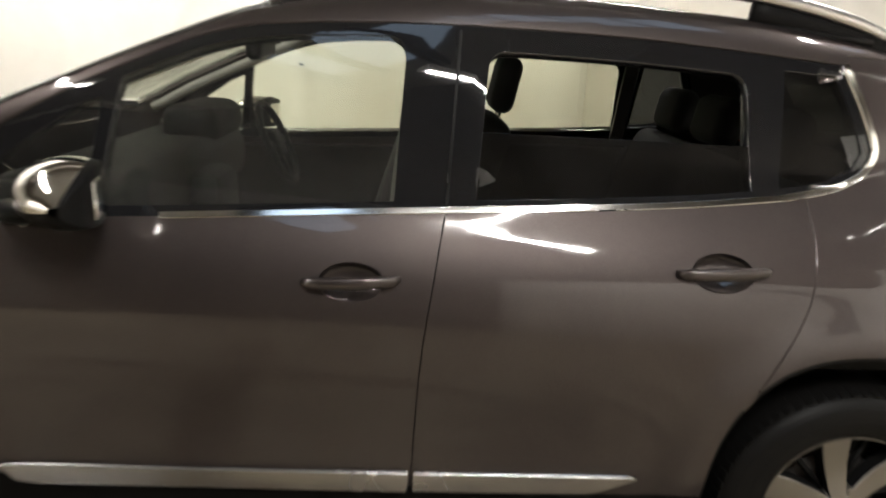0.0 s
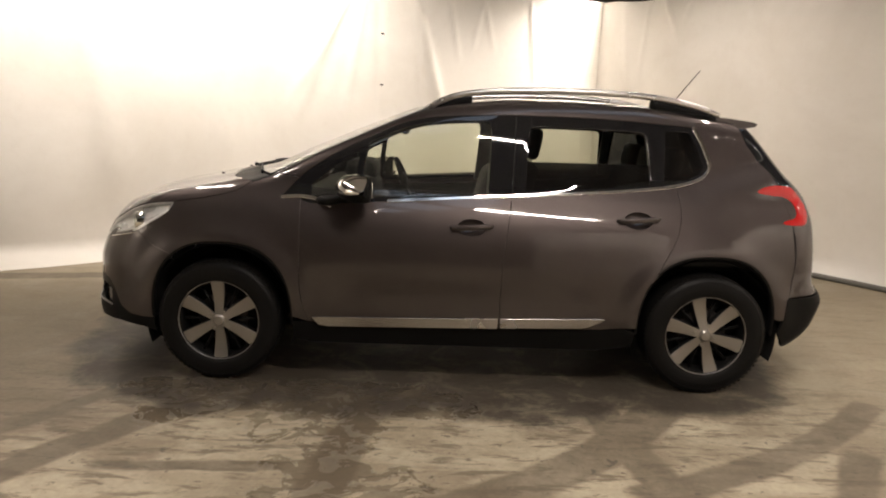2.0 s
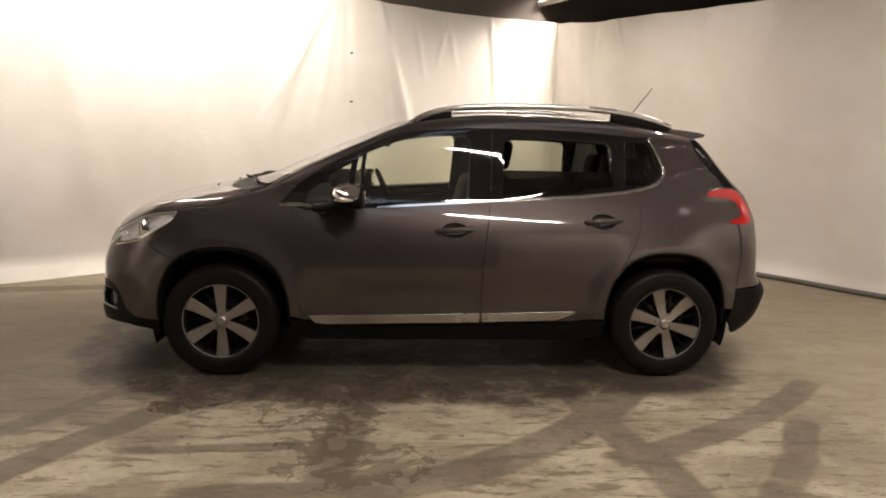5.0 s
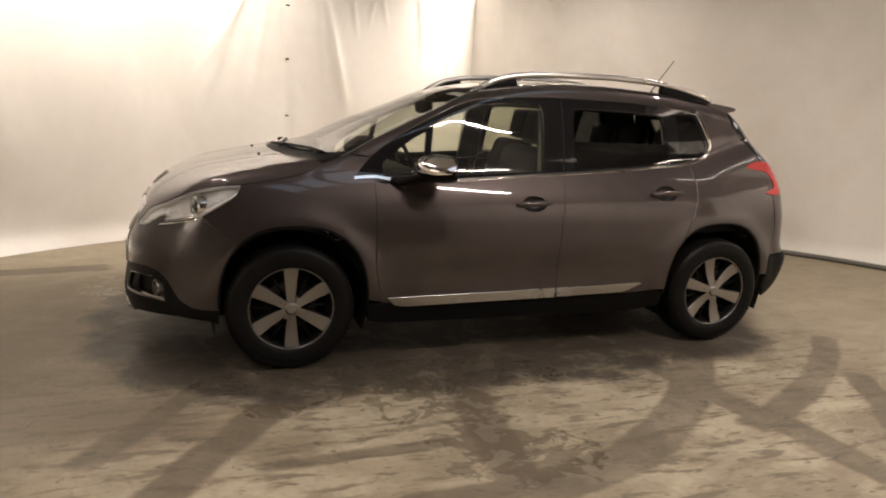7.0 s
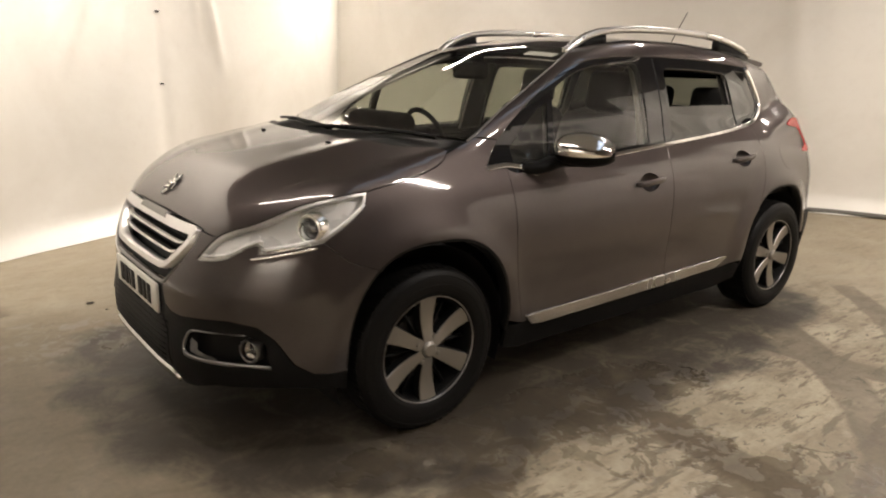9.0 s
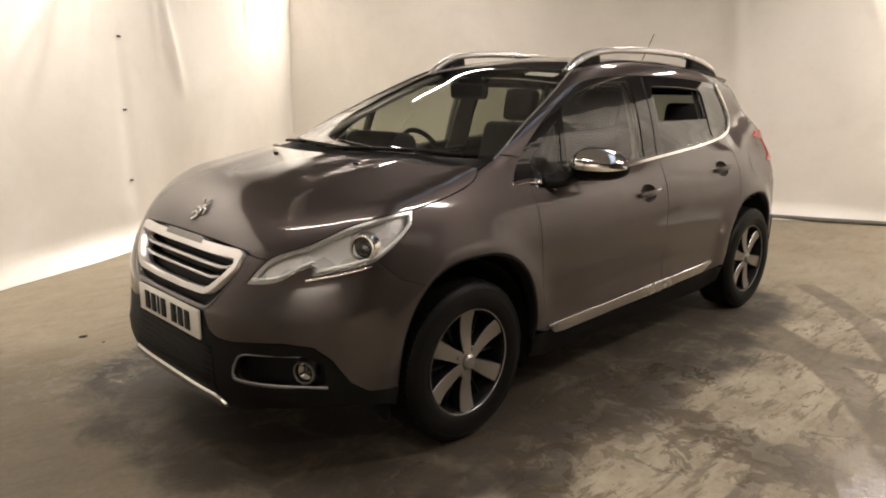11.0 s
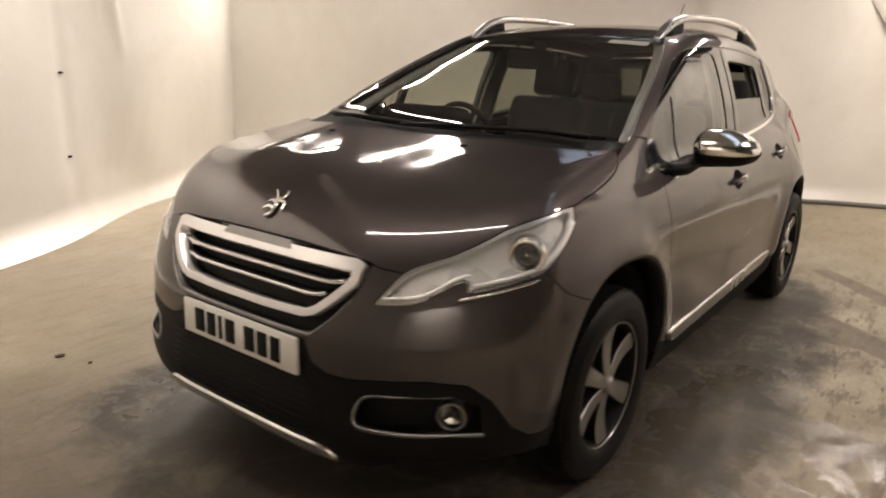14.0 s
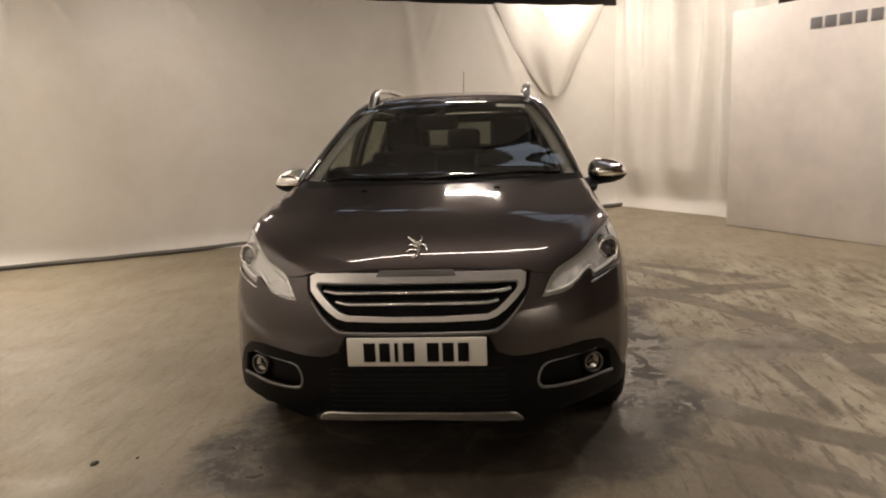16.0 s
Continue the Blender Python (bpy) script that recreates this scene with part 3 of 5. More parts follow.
def panel(name, view, outline, material, parent, holes=(), step=0.024, gap=0.0025, depth=0.018, lift=0.0, mirror=False, label="", soft=0):
    """One pressed sheet of the body: the form's skin inside an outline of points on it, with a turned-in rim."""
    rays, to = VIEWS[view]
    loop = np.asarray(outline, float)
    loop = to(loop) if loop.shape[1] == 3 else loop
    if soft:
        loop = round_corners(loop, soft)
    loop = inset(resample(loop, step), gap)
    cut = []
    for h in holes:
        h = np.asarray(h, float)
        h = to(h) if h.shape[1] == 3 else h
        cut.append(inset(resample(h, step), -gap))
    rings = [loop] + cut
    lo, hi = loop.min(0), loop.max(0)
    gx, gy = np.meshgrid(np.arange(lo[0], hi[0], step), np.arange(lo[1], hi[1], step))
    gx = gx + (np.arange(gx.shape[0]) % 2)[:, None] * step / 2
    g = np.stack([gx.ravel(), gy.ravel()], 1)
    ok = inside(g, loop)
    for h in cut:
        ok &= ~inside(g, h)
    g = g[ok]
    edge_pts = np.concatenate(rings)
    if len(g):
        d = np.min(np.hypot(g[:, None, 0] - edge_pts[None, :, 0], g[:, None, 1] - edge_pts[None, :, 1]), 1)
        g = g[d > step * 0.45]
    pts = np.concatenate(rings + [g])
    edges, n = [], 0
    for r in rings:
        edges += [(n + i, n + (i + 1) % len(r)) for i in range(len(r))]
        n += len(r)
    vs2, _, fs, _, _, _ = delaunay_2d_cdt([Vector(p) for p in pts], edges, [], 0, 1e-6)
    q = np.array([tuple(v) for v in vs2])
    fs = np.array([f for f in fs if len(f) == 3])
    mid = q[fs].mean(1)
    ok = inside(mid, loop)
    for h in cut:
        ok &= ~inside(mid, h)
    fs = fs[ok]
    p = rays(q)
    nor = slope(p)
    fn = np.cross(p[fs[:, 1]] - p[fs[:, 0]], p[fs[:, 2]] - p[fs[:, 0]])
    wrong = np.sum(fn * nor[fs[:, 0]], 1) < 0
    fs[wrong] = fs[wrong][:, ::-1]
    p = p + nor * lift
    # rim
    used = {}
    for f in fs:
        for a, b in ((f[0], f[1]), (f[1], f[2]), (f[2], f[0])):
            used[(a, b)] = 1
    rim = [(a, b) for (a, b) in used if (b, a) not in used]
    rv = sorted({v for e in rim for v in e})
    # a rolled edge: first a 2 mm shoulder, then down
    nv = len(p)
    out_dir = np.zeros_like(p)
    for a, b in rim:
        o = np.cross(p[b] - p[a], nor[a])
        o = o / (np.linalg.norm(o) + 1e-9)
        out_dir[a] += o
        out_dir[b] += o
    at1 = {v: nv + i for i, v in enumerate(rv)}
    at2 = {v: nv + len(rv) + i for i, v in enumerate(rv)}
    o = out_dir[rv]
    o = o / (np.linalg.norm(o, axis=1)[:, None] + 1e-9)
    shoulder = p[rv] - nor[rv] * 0.0018 + o * 0.0012
    p2 = np.concatenate([p, shoulder, shoulder - nor[rv] * depth])
    nn = np.concatenate([nor, (nor[rv] + o) * 0.7071, o])
    quads = []
    for a, b in rim:
        quads += [(b, a, at1[a], at1[b]), (at1[b], at1[a], at2[a], at2[b])]
    faces = [tuple(f) for f in fs] + quads
    if mirror:
        p2 = p2 * np.array((1, -1, 1))
        nn = nn * np.array((1, -1, 1))
        faces = [tuple(f[::-1]) for f in faces]
    return obj(name, p2, faces, material, parent, label, normals=nn)


def pair(name, view, outline, material, parents, **kw):
    """The same panel on both sides; parents: one thing, or one for each side."""
    a, b = parents if isinstance(parents, tuple) else (parents, parents)
    return panel(name, view, outline, material, a, **kw), panel(name, view, outline, material, b, mirror=True, **kw)


def band(line, width):
    """A closed outline round a line on the body, in (x, z)."""
    q = resample(np.asarray(line, float), 0.02, closed=False)
    t = np.gradient(q, axis=0)
    t /= np.linalg.norm(t, axis=1)[:, None]
    n = np.stack([-t[:, 1], t[:, 0]], 1) * width / 2
    return np.concatenate([q - n, (q + n)[::-1]])


# ---- the car ----
car = tagged(new("car"), "grey-brown metallic compact crossover car with chrome trim, parked", "car")


def shape_arch(ax, a0, a1, grow=0.0, n=26):
    """Part of a wheel arch's squarish edge, from angle a0 to a1 in degrees, in (x, z)."""
    out = []
    for a in np.linspace(a0, a1, n):
        c, k = math.cos(radians(a)), math.sin(radians(a))
        out.append((ax + (0.018 if ax < 0 else 0.0) + (0.366 + grow) * math.copysign(abs(c) ** 0.78, c), HUB_Z + (0.424 + grow) * math.copysign(abs(k) ** 0.78, k)))
    return out


# lines that several panels share, in (x, z) of the near side
DLO_TOP = arc_pts([(-0.948, 0.972), (-0.842, 1.085), (-0.68, 1.195), (-0.49, 1.295), (-0.35, 1.357), (-0.20, 1.391), (0.03, 1.408), (0.28, 1.414), (0.71, 1.410), (1.198, 1.382)], 44)
BELT = arc_pts([(-0.80, 0.940), (-0.456, 0.958), (-0.224, 0.973), (0.245, 1.004), (0.737, 1.037), (1.035, 1.067)], 26)
DLO_REAR = arc_pts([(1.035, 1.067), (1.17, 1.094), (1.245, 1.130), (1.279, 1.180), (1.262, 1.245), (1.232, 1.315), (1.198, 1.382)], 18)
GAP_WING = arc_pts([(-0.850, 0.962), (-0.847, 0.80), (-0.846, 0.66), (-0.844, 0.52), (-0.825, 0.41), (-0.795, 0.33)], 16)
GAP_B = arc_pts([(0.235, 0.998), (0.215, 0.85), (0.195, 0.65), (0.188, 0.33)], 14)
GAP_REAR = arc_pts([(1.095, 1.075), (1.105, 0.96), (1.085, 0.84), (1.02, 0.71), (0.958, 0.592)], 14)
BONNET_SIDE = S(*arc_pts([(-1.500, 0.924), (-1.42, 0.937), (-1.334, 0.951), (-1.225, 0.976), (-1.160, 1.000), (-1.125, 1.028)], 16))
LAMP_TOP = snap(np.concatenate([Fr((-0.467, 0.690), (-0.492, 0.736), (-0.520, 0.774), (-0.562, 0.798), (-0.612, 0.820), (-0.658, 0.851)), S((-1.722, 0.884), (-1.657, 0.905), (-1.587, 0.918), (-1.500, 0.924))]), "front", 30)
LAMP_OUT = snap(S((-1.500, 0.924), (-1.516, 0.888), (-1.548, 0.857), (-1.612, 0.817), (-1.682, 0.776)), "front", 12)
LAMP_LOW = np.concatenate([LAMP_OUT[1:], snap(np.concatenate([S((-1.682, 0.776)), Fr((-0.770, 0.765), (-0.725, 0.748), (-0.668, 0.733))]), "front", 10)[1:],
                           Fr((-0.661, 0.757)), snap(Fr((-0.650, 0.760), (-0.622, 0.743), (-0.594, 0.718), (-0.556, 0.701), (-0.505, 0.693), (-0.467, 0.690)), "front", 12)[:-1]])
SPLIT = S(*resample([(-1.682, 0.776), (-1.60, 0.705), tuple(shape_arch(-1.265, 128, 128, n=1)[0])], 0.02, closed=False))
SCREEN_SIDE = Tp(*arc_pts([(-1.010, -0.700), (-0.92, -0.683), (-0.78, -0.650), (-0.58, -0.606), (-0.40, -0.557), (-0.27, -0.515), (-0.215, -0.490)], 14))
SCREEN_TOP = Tp((-0.215, -0.490), (-0.245, -0.36), (-0.270, -0.2), (-0.280, 0.0))
SCREEN_LOW = Tp(*[(-1.215 + 0.42 * y * y, -y) for y in np.linspace(0, 0.690, 10)])
BONNET_REAR = Tp(*[(-1.316 + 0.19 * y * y + 1.6 * y ** 8, -y) for y in np.linspace(0, 0.712, 14)])
BONNET_FRONT = np.concatenate([LAMP_TOP[6:7], Fr(*arc_pts([(-0.470, 0.772), (-0.435, 0.776), (-0.39, 0.788), (-0.2, 0.796), (0.0, 0.797)], 16))])
ROOF_EDGE = Tp(*arc_pts([(-0.215, -0.490), (0.1, -0.488), (0.6, -0.470), (1.1, -0.452), (1.45, -0.435)], 14))

# bonnet
panel("bonnet", "barrel", both(np.concatenate([BONNET_FRONT[::-1], LAMP_TOP[7:], BONNET_SIDE[1:], BONNET_REAR[::-1][:-1]]))[:], PAINT, car, step=0.026)
# cowl under the windscreen
panel("cowl", "barrel", both(np.concatenate([BONNET_REAR, SCREEN_SIDE[:1], SCREEN_LOW[::-1][1:]])), PLASTIC, car, lift=-0.012, label="black plastic windscreen cowl")
windscreen = panel("windscreen", "barrel", both(np.concatenate([SCREEN_LOW, SCREEN_SIDE[1:], SCREEN_TOP[1:]])), SCREEN, car, depth=0.006, gap=0.006, label="clear windscreen glass")
windscreen.visible_shadow = False
panel("roof", "barrel", both(np.concatenate([SCREEN_TOP[::-1], ROOF_EDGE[1:], Tp((1.47, -0.3), (1.48, 0.0))])), PAINT, car, gap=0.004)
pair("roof_side", "barrel", np.concatenate([S(*DLO_TOP[4:]), S((1.21, 1.405), (1.34, 1.40), (1.45, 1.385)), ROOF_EDGE[::-1], SCREEN_SIDE[::-1][1:-1]]), PAINT, car, gap=0.002)

# pale seals along the windscreen's sides
for sgn in (1, -1):
    line = (SCREEN_SIDE + slope(SCREEN_SIDE) * 0.003) * np.array((1, sgn, 1))
    vs, fs = sweep(line, 0.009, 0.006, 8)
    obj("screen_seal", vs, fs, FOGTRIM, car, "thin pale seal along the windscreen")

HANDLES = ((-0.078, 0.138, 0.840, 0.855), (0.772, 0.992, 0.900, 0.915))


def recess(x0, x1, z0, z1):
    """The oval edge of a handle's recess, in (x, z)."""
    return [((x0 + x1) / 2 + 0.072 * math.cos(a), (z0 + z1) / 2 - 0.004 + 0.041 * math.sin(a)) for a in np.linspace(0, 2 * math.pi, 28, endpoint=False)]


# front wings, doors, rear quarters, sills
WING = [*GAP_WING[::-1], (-0.952, 0.966), *DLO_TOP[:5], *to_side(SCREEN_SIDE)[1::-1], *to_side(BONNET_SIDE)[::-1], *to_side(LAMP_OUT)[1:-1], *to_side(SPLIT), *shape_arch(-1.265, 126, 3, n=34)]
pair("front_wing", "side", WING, PAINT, car)
DOOR_F = [*GAP_WING, (-0.30, 0.328), *GAP_B[::-1], *BELT[::-1][9:], (-0.845, 0.955)]
doors_f = pair("front_door", "side", DOOR_F, PAINT, car, holes=[recess(*HANDLES[0])])
DOOR_R = [*GAP_B, (0.72, 0.33), (0.83, 0.345), *shape_arch(1.265, 178, 143, n=10), *GAP_REAR[::-1], (1.02, 1.062), *[b for b in BELT[::-1] if b[0] > 0.24]]
doors_r = pair("rear_door", "side", DOOR_R, PAINT, car, holes=[recess(*HANDLES[1])])
QUARTER = [*GAP_REAR, *shape_arch(1.265, 138, 8, n=26), (1.68, 0.40), (1.70, 0.52), (1.72, 0.70), (1.70, 0.90), (1.655, 1.06), (1.60, 1.16), (1.49, 1.30), (1.46, 1.385), (1.34, 1.40), (1.21, 1.405), *DLO_REAR[::-1]]
quarters = pair("rear_quarter", "side", QUARTER, PAINT, car)
SILL = [(-0.885, 0.325), (-0.79, 0.325), (0.72, 0.325), (0.83, 0.34), (0.900, 0.32), (0.89, 0.235), (0.70, 0.205), (-0.78, 0.205), (-0.875, 0.225)]
pair("sill", "side", SILL, SILLM, car, lift=-0.006, label="black plastic sill")

# front bumper: painted shell above, black below
def mirrored(half):
    """A closed (y, z) outline from its near half, which runs from top to bottom."""
    return [*half, *[(-y, z) for y, z in half[::-1]]]


GRILLE = Fr(*mirrored([(-0.20, 0.784), (-0.385, 0.785), (-0.408, 0.775), (-0.402, 0.727), (-0.372, 0.692), (-0.334, 0.657), (-0.296, 0.631), (-0.262, 0.621), (-0.1, 0.616)]))
GRILLE_IN = Fr(*mirrored([(-0.2, 0.754), (-0.378, 0.756), (-0.384, 0.742), (-0.372, 0.722), (-0.340, 0.690), (-0.300, 0.656), (-0.266, 0.640), (-0.1, 0.633)]))
GRILLE_GAP = Fr(*mirrored([(-0.2, 0.791), (-0.394, 0.793), (-0.424, 0.776), (-0.418, 0.722), (-0.388, 0.678), (-0.348, 0.632), (-0.302, 0.592), (-0.262, 0.580), (-0.1, 0.577)]))
BLACK_LINE = np.concatenate([Fr((0.0, 0.560), (-0.27, 0.560), (-0.300, 0.500), (-0.35, 0.482), (-0.42, 0.482), (-0.50, 0.494), (-0.62, 0.507), (-0.70, 0.497)), S((-1.838, 0.455), (-1.79, 0.372), (-1.735, 0.335), (-1.655, 0.322), (-1.605, 0.318))])
UPPER = np.concatenate([BONNET_FRONT[::-1], LAMP_TOP[:6][::-1], LAMP_LOW[::-1][:-11], SPLIT, S(*shape_arch(-1.265, 131, 179, n=16)), BLACK_LINE[::-1][:-1]])
panel("front_bumper", "front", both(UPPER), PAINT, car, holes=[GRILLE_GAP], step=0.022)
FOG = Fr((-0.452, 0.400), (-0.470, 0.442), (-0.55, 0.455), (-0.67, 0.465), (-0.725, 0.440), (-0.735, 0.365), (-0.62, 0.362), (-0.503, 0.360), (-0.458, 0.366))
LOWER_EDGE = np.concatenate([Fr((0.0, 0.205), (-0.36, 0.208), (-0.48, 0.240), (-0.58, 0.272)), S((-1.88, 0.286), (-1.79, 0.288), (-1.66, 0.264), (-1.605, 0.240))])
panel("lower_bumper", "front", both(np.concatenate([BLACK_LINE, LOWER_EDGE[::-1][:-1]])), PLASTIC, car, holes=[FOG, flip(FOG)], step=0.024, label="black plastic lower bumper")
panel("skid_plate", "front", both(np.concatenate([Fr((0.0, 0.274), (-0.340, 0.273), (-0.368, 0.266), (-0.386, 0.247), (-0.390, 0.236), (-0.36, 0.236), (0.0, 0.244))])), SATIN, car, lift=0.012, label="satin silver skid strip")

# headlamps
lamp_outline = np.concatenate([LAMP_TOP, LAMP_LOW])


def bowl(outline, drop, material, parent, name, mirror=False):
    """A recessed housing behind an opening of the front."""
    return panel(name, "front", outline, material, parent, lift=-drop, gap=-0.004, depth=0.01, mirror=mirror)


for far in (False, True):
    lamp = panel("headlamp", "front", lamp_outline, LENS, car, lift=-0.002, depth=0.004, gap=0.003, mirror=far, label="clear lens headlamp with chrome reflector")
    lamp.visible_shadow = False
    bowl(lamp_outline, 0.030, REFLECTOR, lamp, "reflector", far)
    flat = inset(resample(to_front(lamp_outline), 0.02), 0.0)
    panel("bezel_rim", "front", flat, LAMPRIM, lamp, holes=[inset(flat, 0.009)], lift=-0.004, gap=0.001, depth=0.02, mirror=far, step=0.016, label="grey rim inside the lens")
    sgn = -1 if far else 1
    c = Vector((-1.700, -0.741 * sgn, 0.815))
    m = look((0, 0, 0), (-0.90, -0.42 * sgn, 0.06)).to_3x3()
    vs, fs = lathe([(0.0, -0.014), (0.018, -0.012), (0.028, -0.005), (0.034, 0.004)], 28, "z")
    obj("projector", [m @ Vector(v) + c for v in vs], fs, PROJECTOR, lamp, "dark projector lens")
    vs, fs = lathe([(0.033, 0.006), (0.037, -0.010), (0.044, -0.014), (0.050, -0.006), (0.054, 0.03)], 32, "z")
    obj("bezel", [m @ Vector(v) + c for v in vs], fs, CHROME, lamp, "chrome bezel ring")
    panel("inner_reflector", "front", Fr((-0.500, 0.705), (-0.522, 0.752), (-0.575, 0.785), (-0.640, 0.800), (-0.640, 0.772), (-0.605, 0.745), (-0.570, 0.715)), REFLECTOR, lamp, lift=-0.018, gap=0.0, depth=0.012, mirror=far, step=0.014, soft=2, label="bright inner reflector")
    lo = LAMP_LOW[3:19] * np.array((1, sgn, 1)) + np.array((0.008, 0.012 * sgn, 0.010))
    vs, fs = sweep(lo, 0.016, 0.012)
    obj("light_strip", vs, fs, REFLECTOR, lamp)
    li = LAMP_LOW[-12:] * np.array((1, sgn, 1)) + np.array((0.014, 0, 0.012))
    vs, fs = sweep(li, 0.012, 0.012)
    obj("light_strip", vs, fs, REFLECTOR, lamp)
    trim = snap(np.concatenate([S((-1.700, 0.760)), Fr((-0.770, 0.752), (-0.725, 0.735), (-0.656, 0.716))]), "front", 14) * np.array((1, sgn, 1))
    vs, fs = sweep(trim, 0.009, 0.009, taper=lambda f: 0.4 + 0.6 * min(1.0, 5 * f))
    obj("lamp_trim", vs, fs, CHROME, lamp, "thin chrome strip under the lens")

# grille
grille = panel("grille", "front", GRILLE_GAP, INK, car, lift=-0.06, gap=-0.004, label="black grille with chrome surround")
panel("surround", "front", GRILLE, SATINBRIGHT, grille, holes=[GRILLE_IN], lift=0.008, gap=0.0, depth=0.05, step=0.02, label="satin chrome surround")
panel("seal", "front", GRILLE_GAP, INK, grille, holes=[GRILLE], lift=-0.020, gap=0.0, depth=0.03, step=0.02, label="black gap round the surround")
for zc, half in ((0.714, 0.352), (0.676, 0.305)):
    pts = Fr(*[(y, zc + 0.010 * max(0.0, (abs(y) - 0.8 * half) / (0.2 * half)) ** 2) for y in np.linspace(-half, half, 31)]) + np.array((0.020, 0, 0))
    vs, fs = sweep(pts, 0.024, 0.012, power=3)
    bar = obj("grille_bar", vs, fs, SATIN, grille, "thin satin chrome bar")
    vs, fs = sweep(pts + np.array((0.022, 0, -0.005)), 0.030, 0.016, power=3)
    obj("bar_back", vs, fs, INK, bar)
lip = snap(Fr(*arc_pts([(-0.402, 0.690), (-0.360, 0.636), (-0.305, 0.586), (-0.262, 0.576), (-0.1, 0.573), (0.1, 0.573), (0.262, 0.576), (0.305, 0.586), (0.360, 0.636), (0.402, 0.690)], 60)), "front")
vs, fs = sweep(lip, 0.012, 0.013, taper=lambda f: 0.25 + 0.75 * min(1.0, 4.0 * f, 4.0 * (1 - f)))
obj("lip", vs, fs, FOGTRIM, grille, "thin satin lip")
panel("bonnet_strip", "front", Fr((-0.137, 0.792), (0.137, 0.792), (0.150, 0.772), (-0.150, 0.772)), FOGTRIM, grille, lift=0.011, gap=0.0, step=0.02, label="pale badge strip")

# lower intake and fog lamps
intake = panel("lower_intake", "front", Fr((-0.28, 0.452), (0.28, 0.452), (0.33, 0.41), (0.36, 0.288), (-0.36, 0.288), (-0.33, 0.41)), INK, car, lift=0.003, gap=0.0, label="black mesh lower air intake")
for zc in np.linspace(0.30, 0.44, 8):
    pts = Fr(*[(y, zc) for y in np.linspace(-0.33, 0.33, 14)]) + np.array((-0.004, 0, 0))
    vs, fs = sweep(pts, 0.006, 0.004, 6)
    obj("mesh_bar", vs, fs, PLASTIC, intake)
for far in (False, True):
    sgn = -1 if far else 1
    pocket = panel("fog_recess", "front", FOG, PLASTIC, car, lift=-0.05, gap=-0.004, mirror=far)
    line = arc_pts(Fr((-0.672, 0.466), (-0.56, 0.458), (-0.478, 0.446), (-0.450, 0.408), (-0.451, 0.370), (-0.485, 0.358), (-0.60, 0.360), (-0.74, 0.362)) * np.array((1, sgn, 1)), 40)
    vs, fs = sweep(line, 0.009, 0.010, taper=lambda f: 0.5 + 0.8 * min(1.0, max(0.0, 2.2 * f - 0.3)) - 0.5 * max(0.0, f - 0.6))
    obj("fog_trim", vs, fs, FOGTRIM, pocket, "satin fog lamp trim")
    c = Vector((-1.893, -0.662 * sgn, 0.404))
    m = look((0, 0, 0), (-1, -0.45 * sgn, 0)).to_3x3()
    vs, fs = lathe([(0.0, 0.006), (0.018, 0.004), (0.031, -0.004), (0.036, -0.03)], 28, "z")
    fog = obj("fog_lamp", [m @ Vector((v[0], v[1], -v[2])) + c for v in vs], fs, LENS, car, "round clear fog lamp")
    vs, fs = lathe([(0.0, 0.016), (0.012, 0.014), (0.024, 0.008), (0.033, 0.004), (0.036, 0.03)], 28, "z")
    obj("reflector", [m @ Vector(v) + c for v in vs], fs, SATIN, fog)
    vs, fs = lathe([(0.034, -0.004), (0.037, -0.008), (0.041, -0.005), (0.042, 0.03)], 28, "z")
    obj("bezel", [m @ Vector(v) + c for v in vs], fs, FOGTRIM, fog, "dull satin bezel")
    bm = bmesh.new()
    for turn in (90, 210, 330):
        box(bm, m @ Vector((0.013 * math.cos(radians(turn)), 0.013 * math.sin(radians(turn)), 0.006)) + c, (0.026, 0.006, 0.008), 0.001, m @ Matrix.Rotation(radians(turn), 3, "Z"))
    part("bulb_shield", bm, DARK, fog, "dark three-armed bulb shield")

# number plate with plain bars
bm = bmesh.new()
box(bm, (-2.060, 0, 0.507), (0.012, 0.52, 0.109), 0.004)
plate = part("number_plate", bm, PLATE, car, "white number plate")
for y, w in ((0.175, 0.044), (0.118, 0.040), (0.074, 0.014), (0.028, 0.042), (-0.062, 0.044), (-0.118, 0.042), (-0.174, 0.040)):
    bm = bmesh.new()
    box(bm, (-2.0675, y, 0.507), (0.004, w, 0.072), 0.001)
    part("bar", bm, INK, plate)

# sticker inside the windscreen
panel("sticker", "barrel", Tp((-0.275, -0.455), (-0.295, -0.29), (-0.335, -0.29), (-0.318, -0.455)), PLATE, car, lift=-0.012, gap=0, depth=0.001, step=0.03, label="white paper sticker")

# side windows
def glass_side(name, outline, material, parent, **kw):
    obs = pair(name, "side", outline, material, parent, depth=0.005, lift=-0.008, **kw)
    for o in obs:
        o.visible_shadow = False
    return obs


# black frame of the side windows, with four openings
FRAME = [(-0.95, 0.962), *DLO_TOP, *DLO_REAR[::-1][1:], *BELT[::-1][1:], (-0.85, 0.955)]


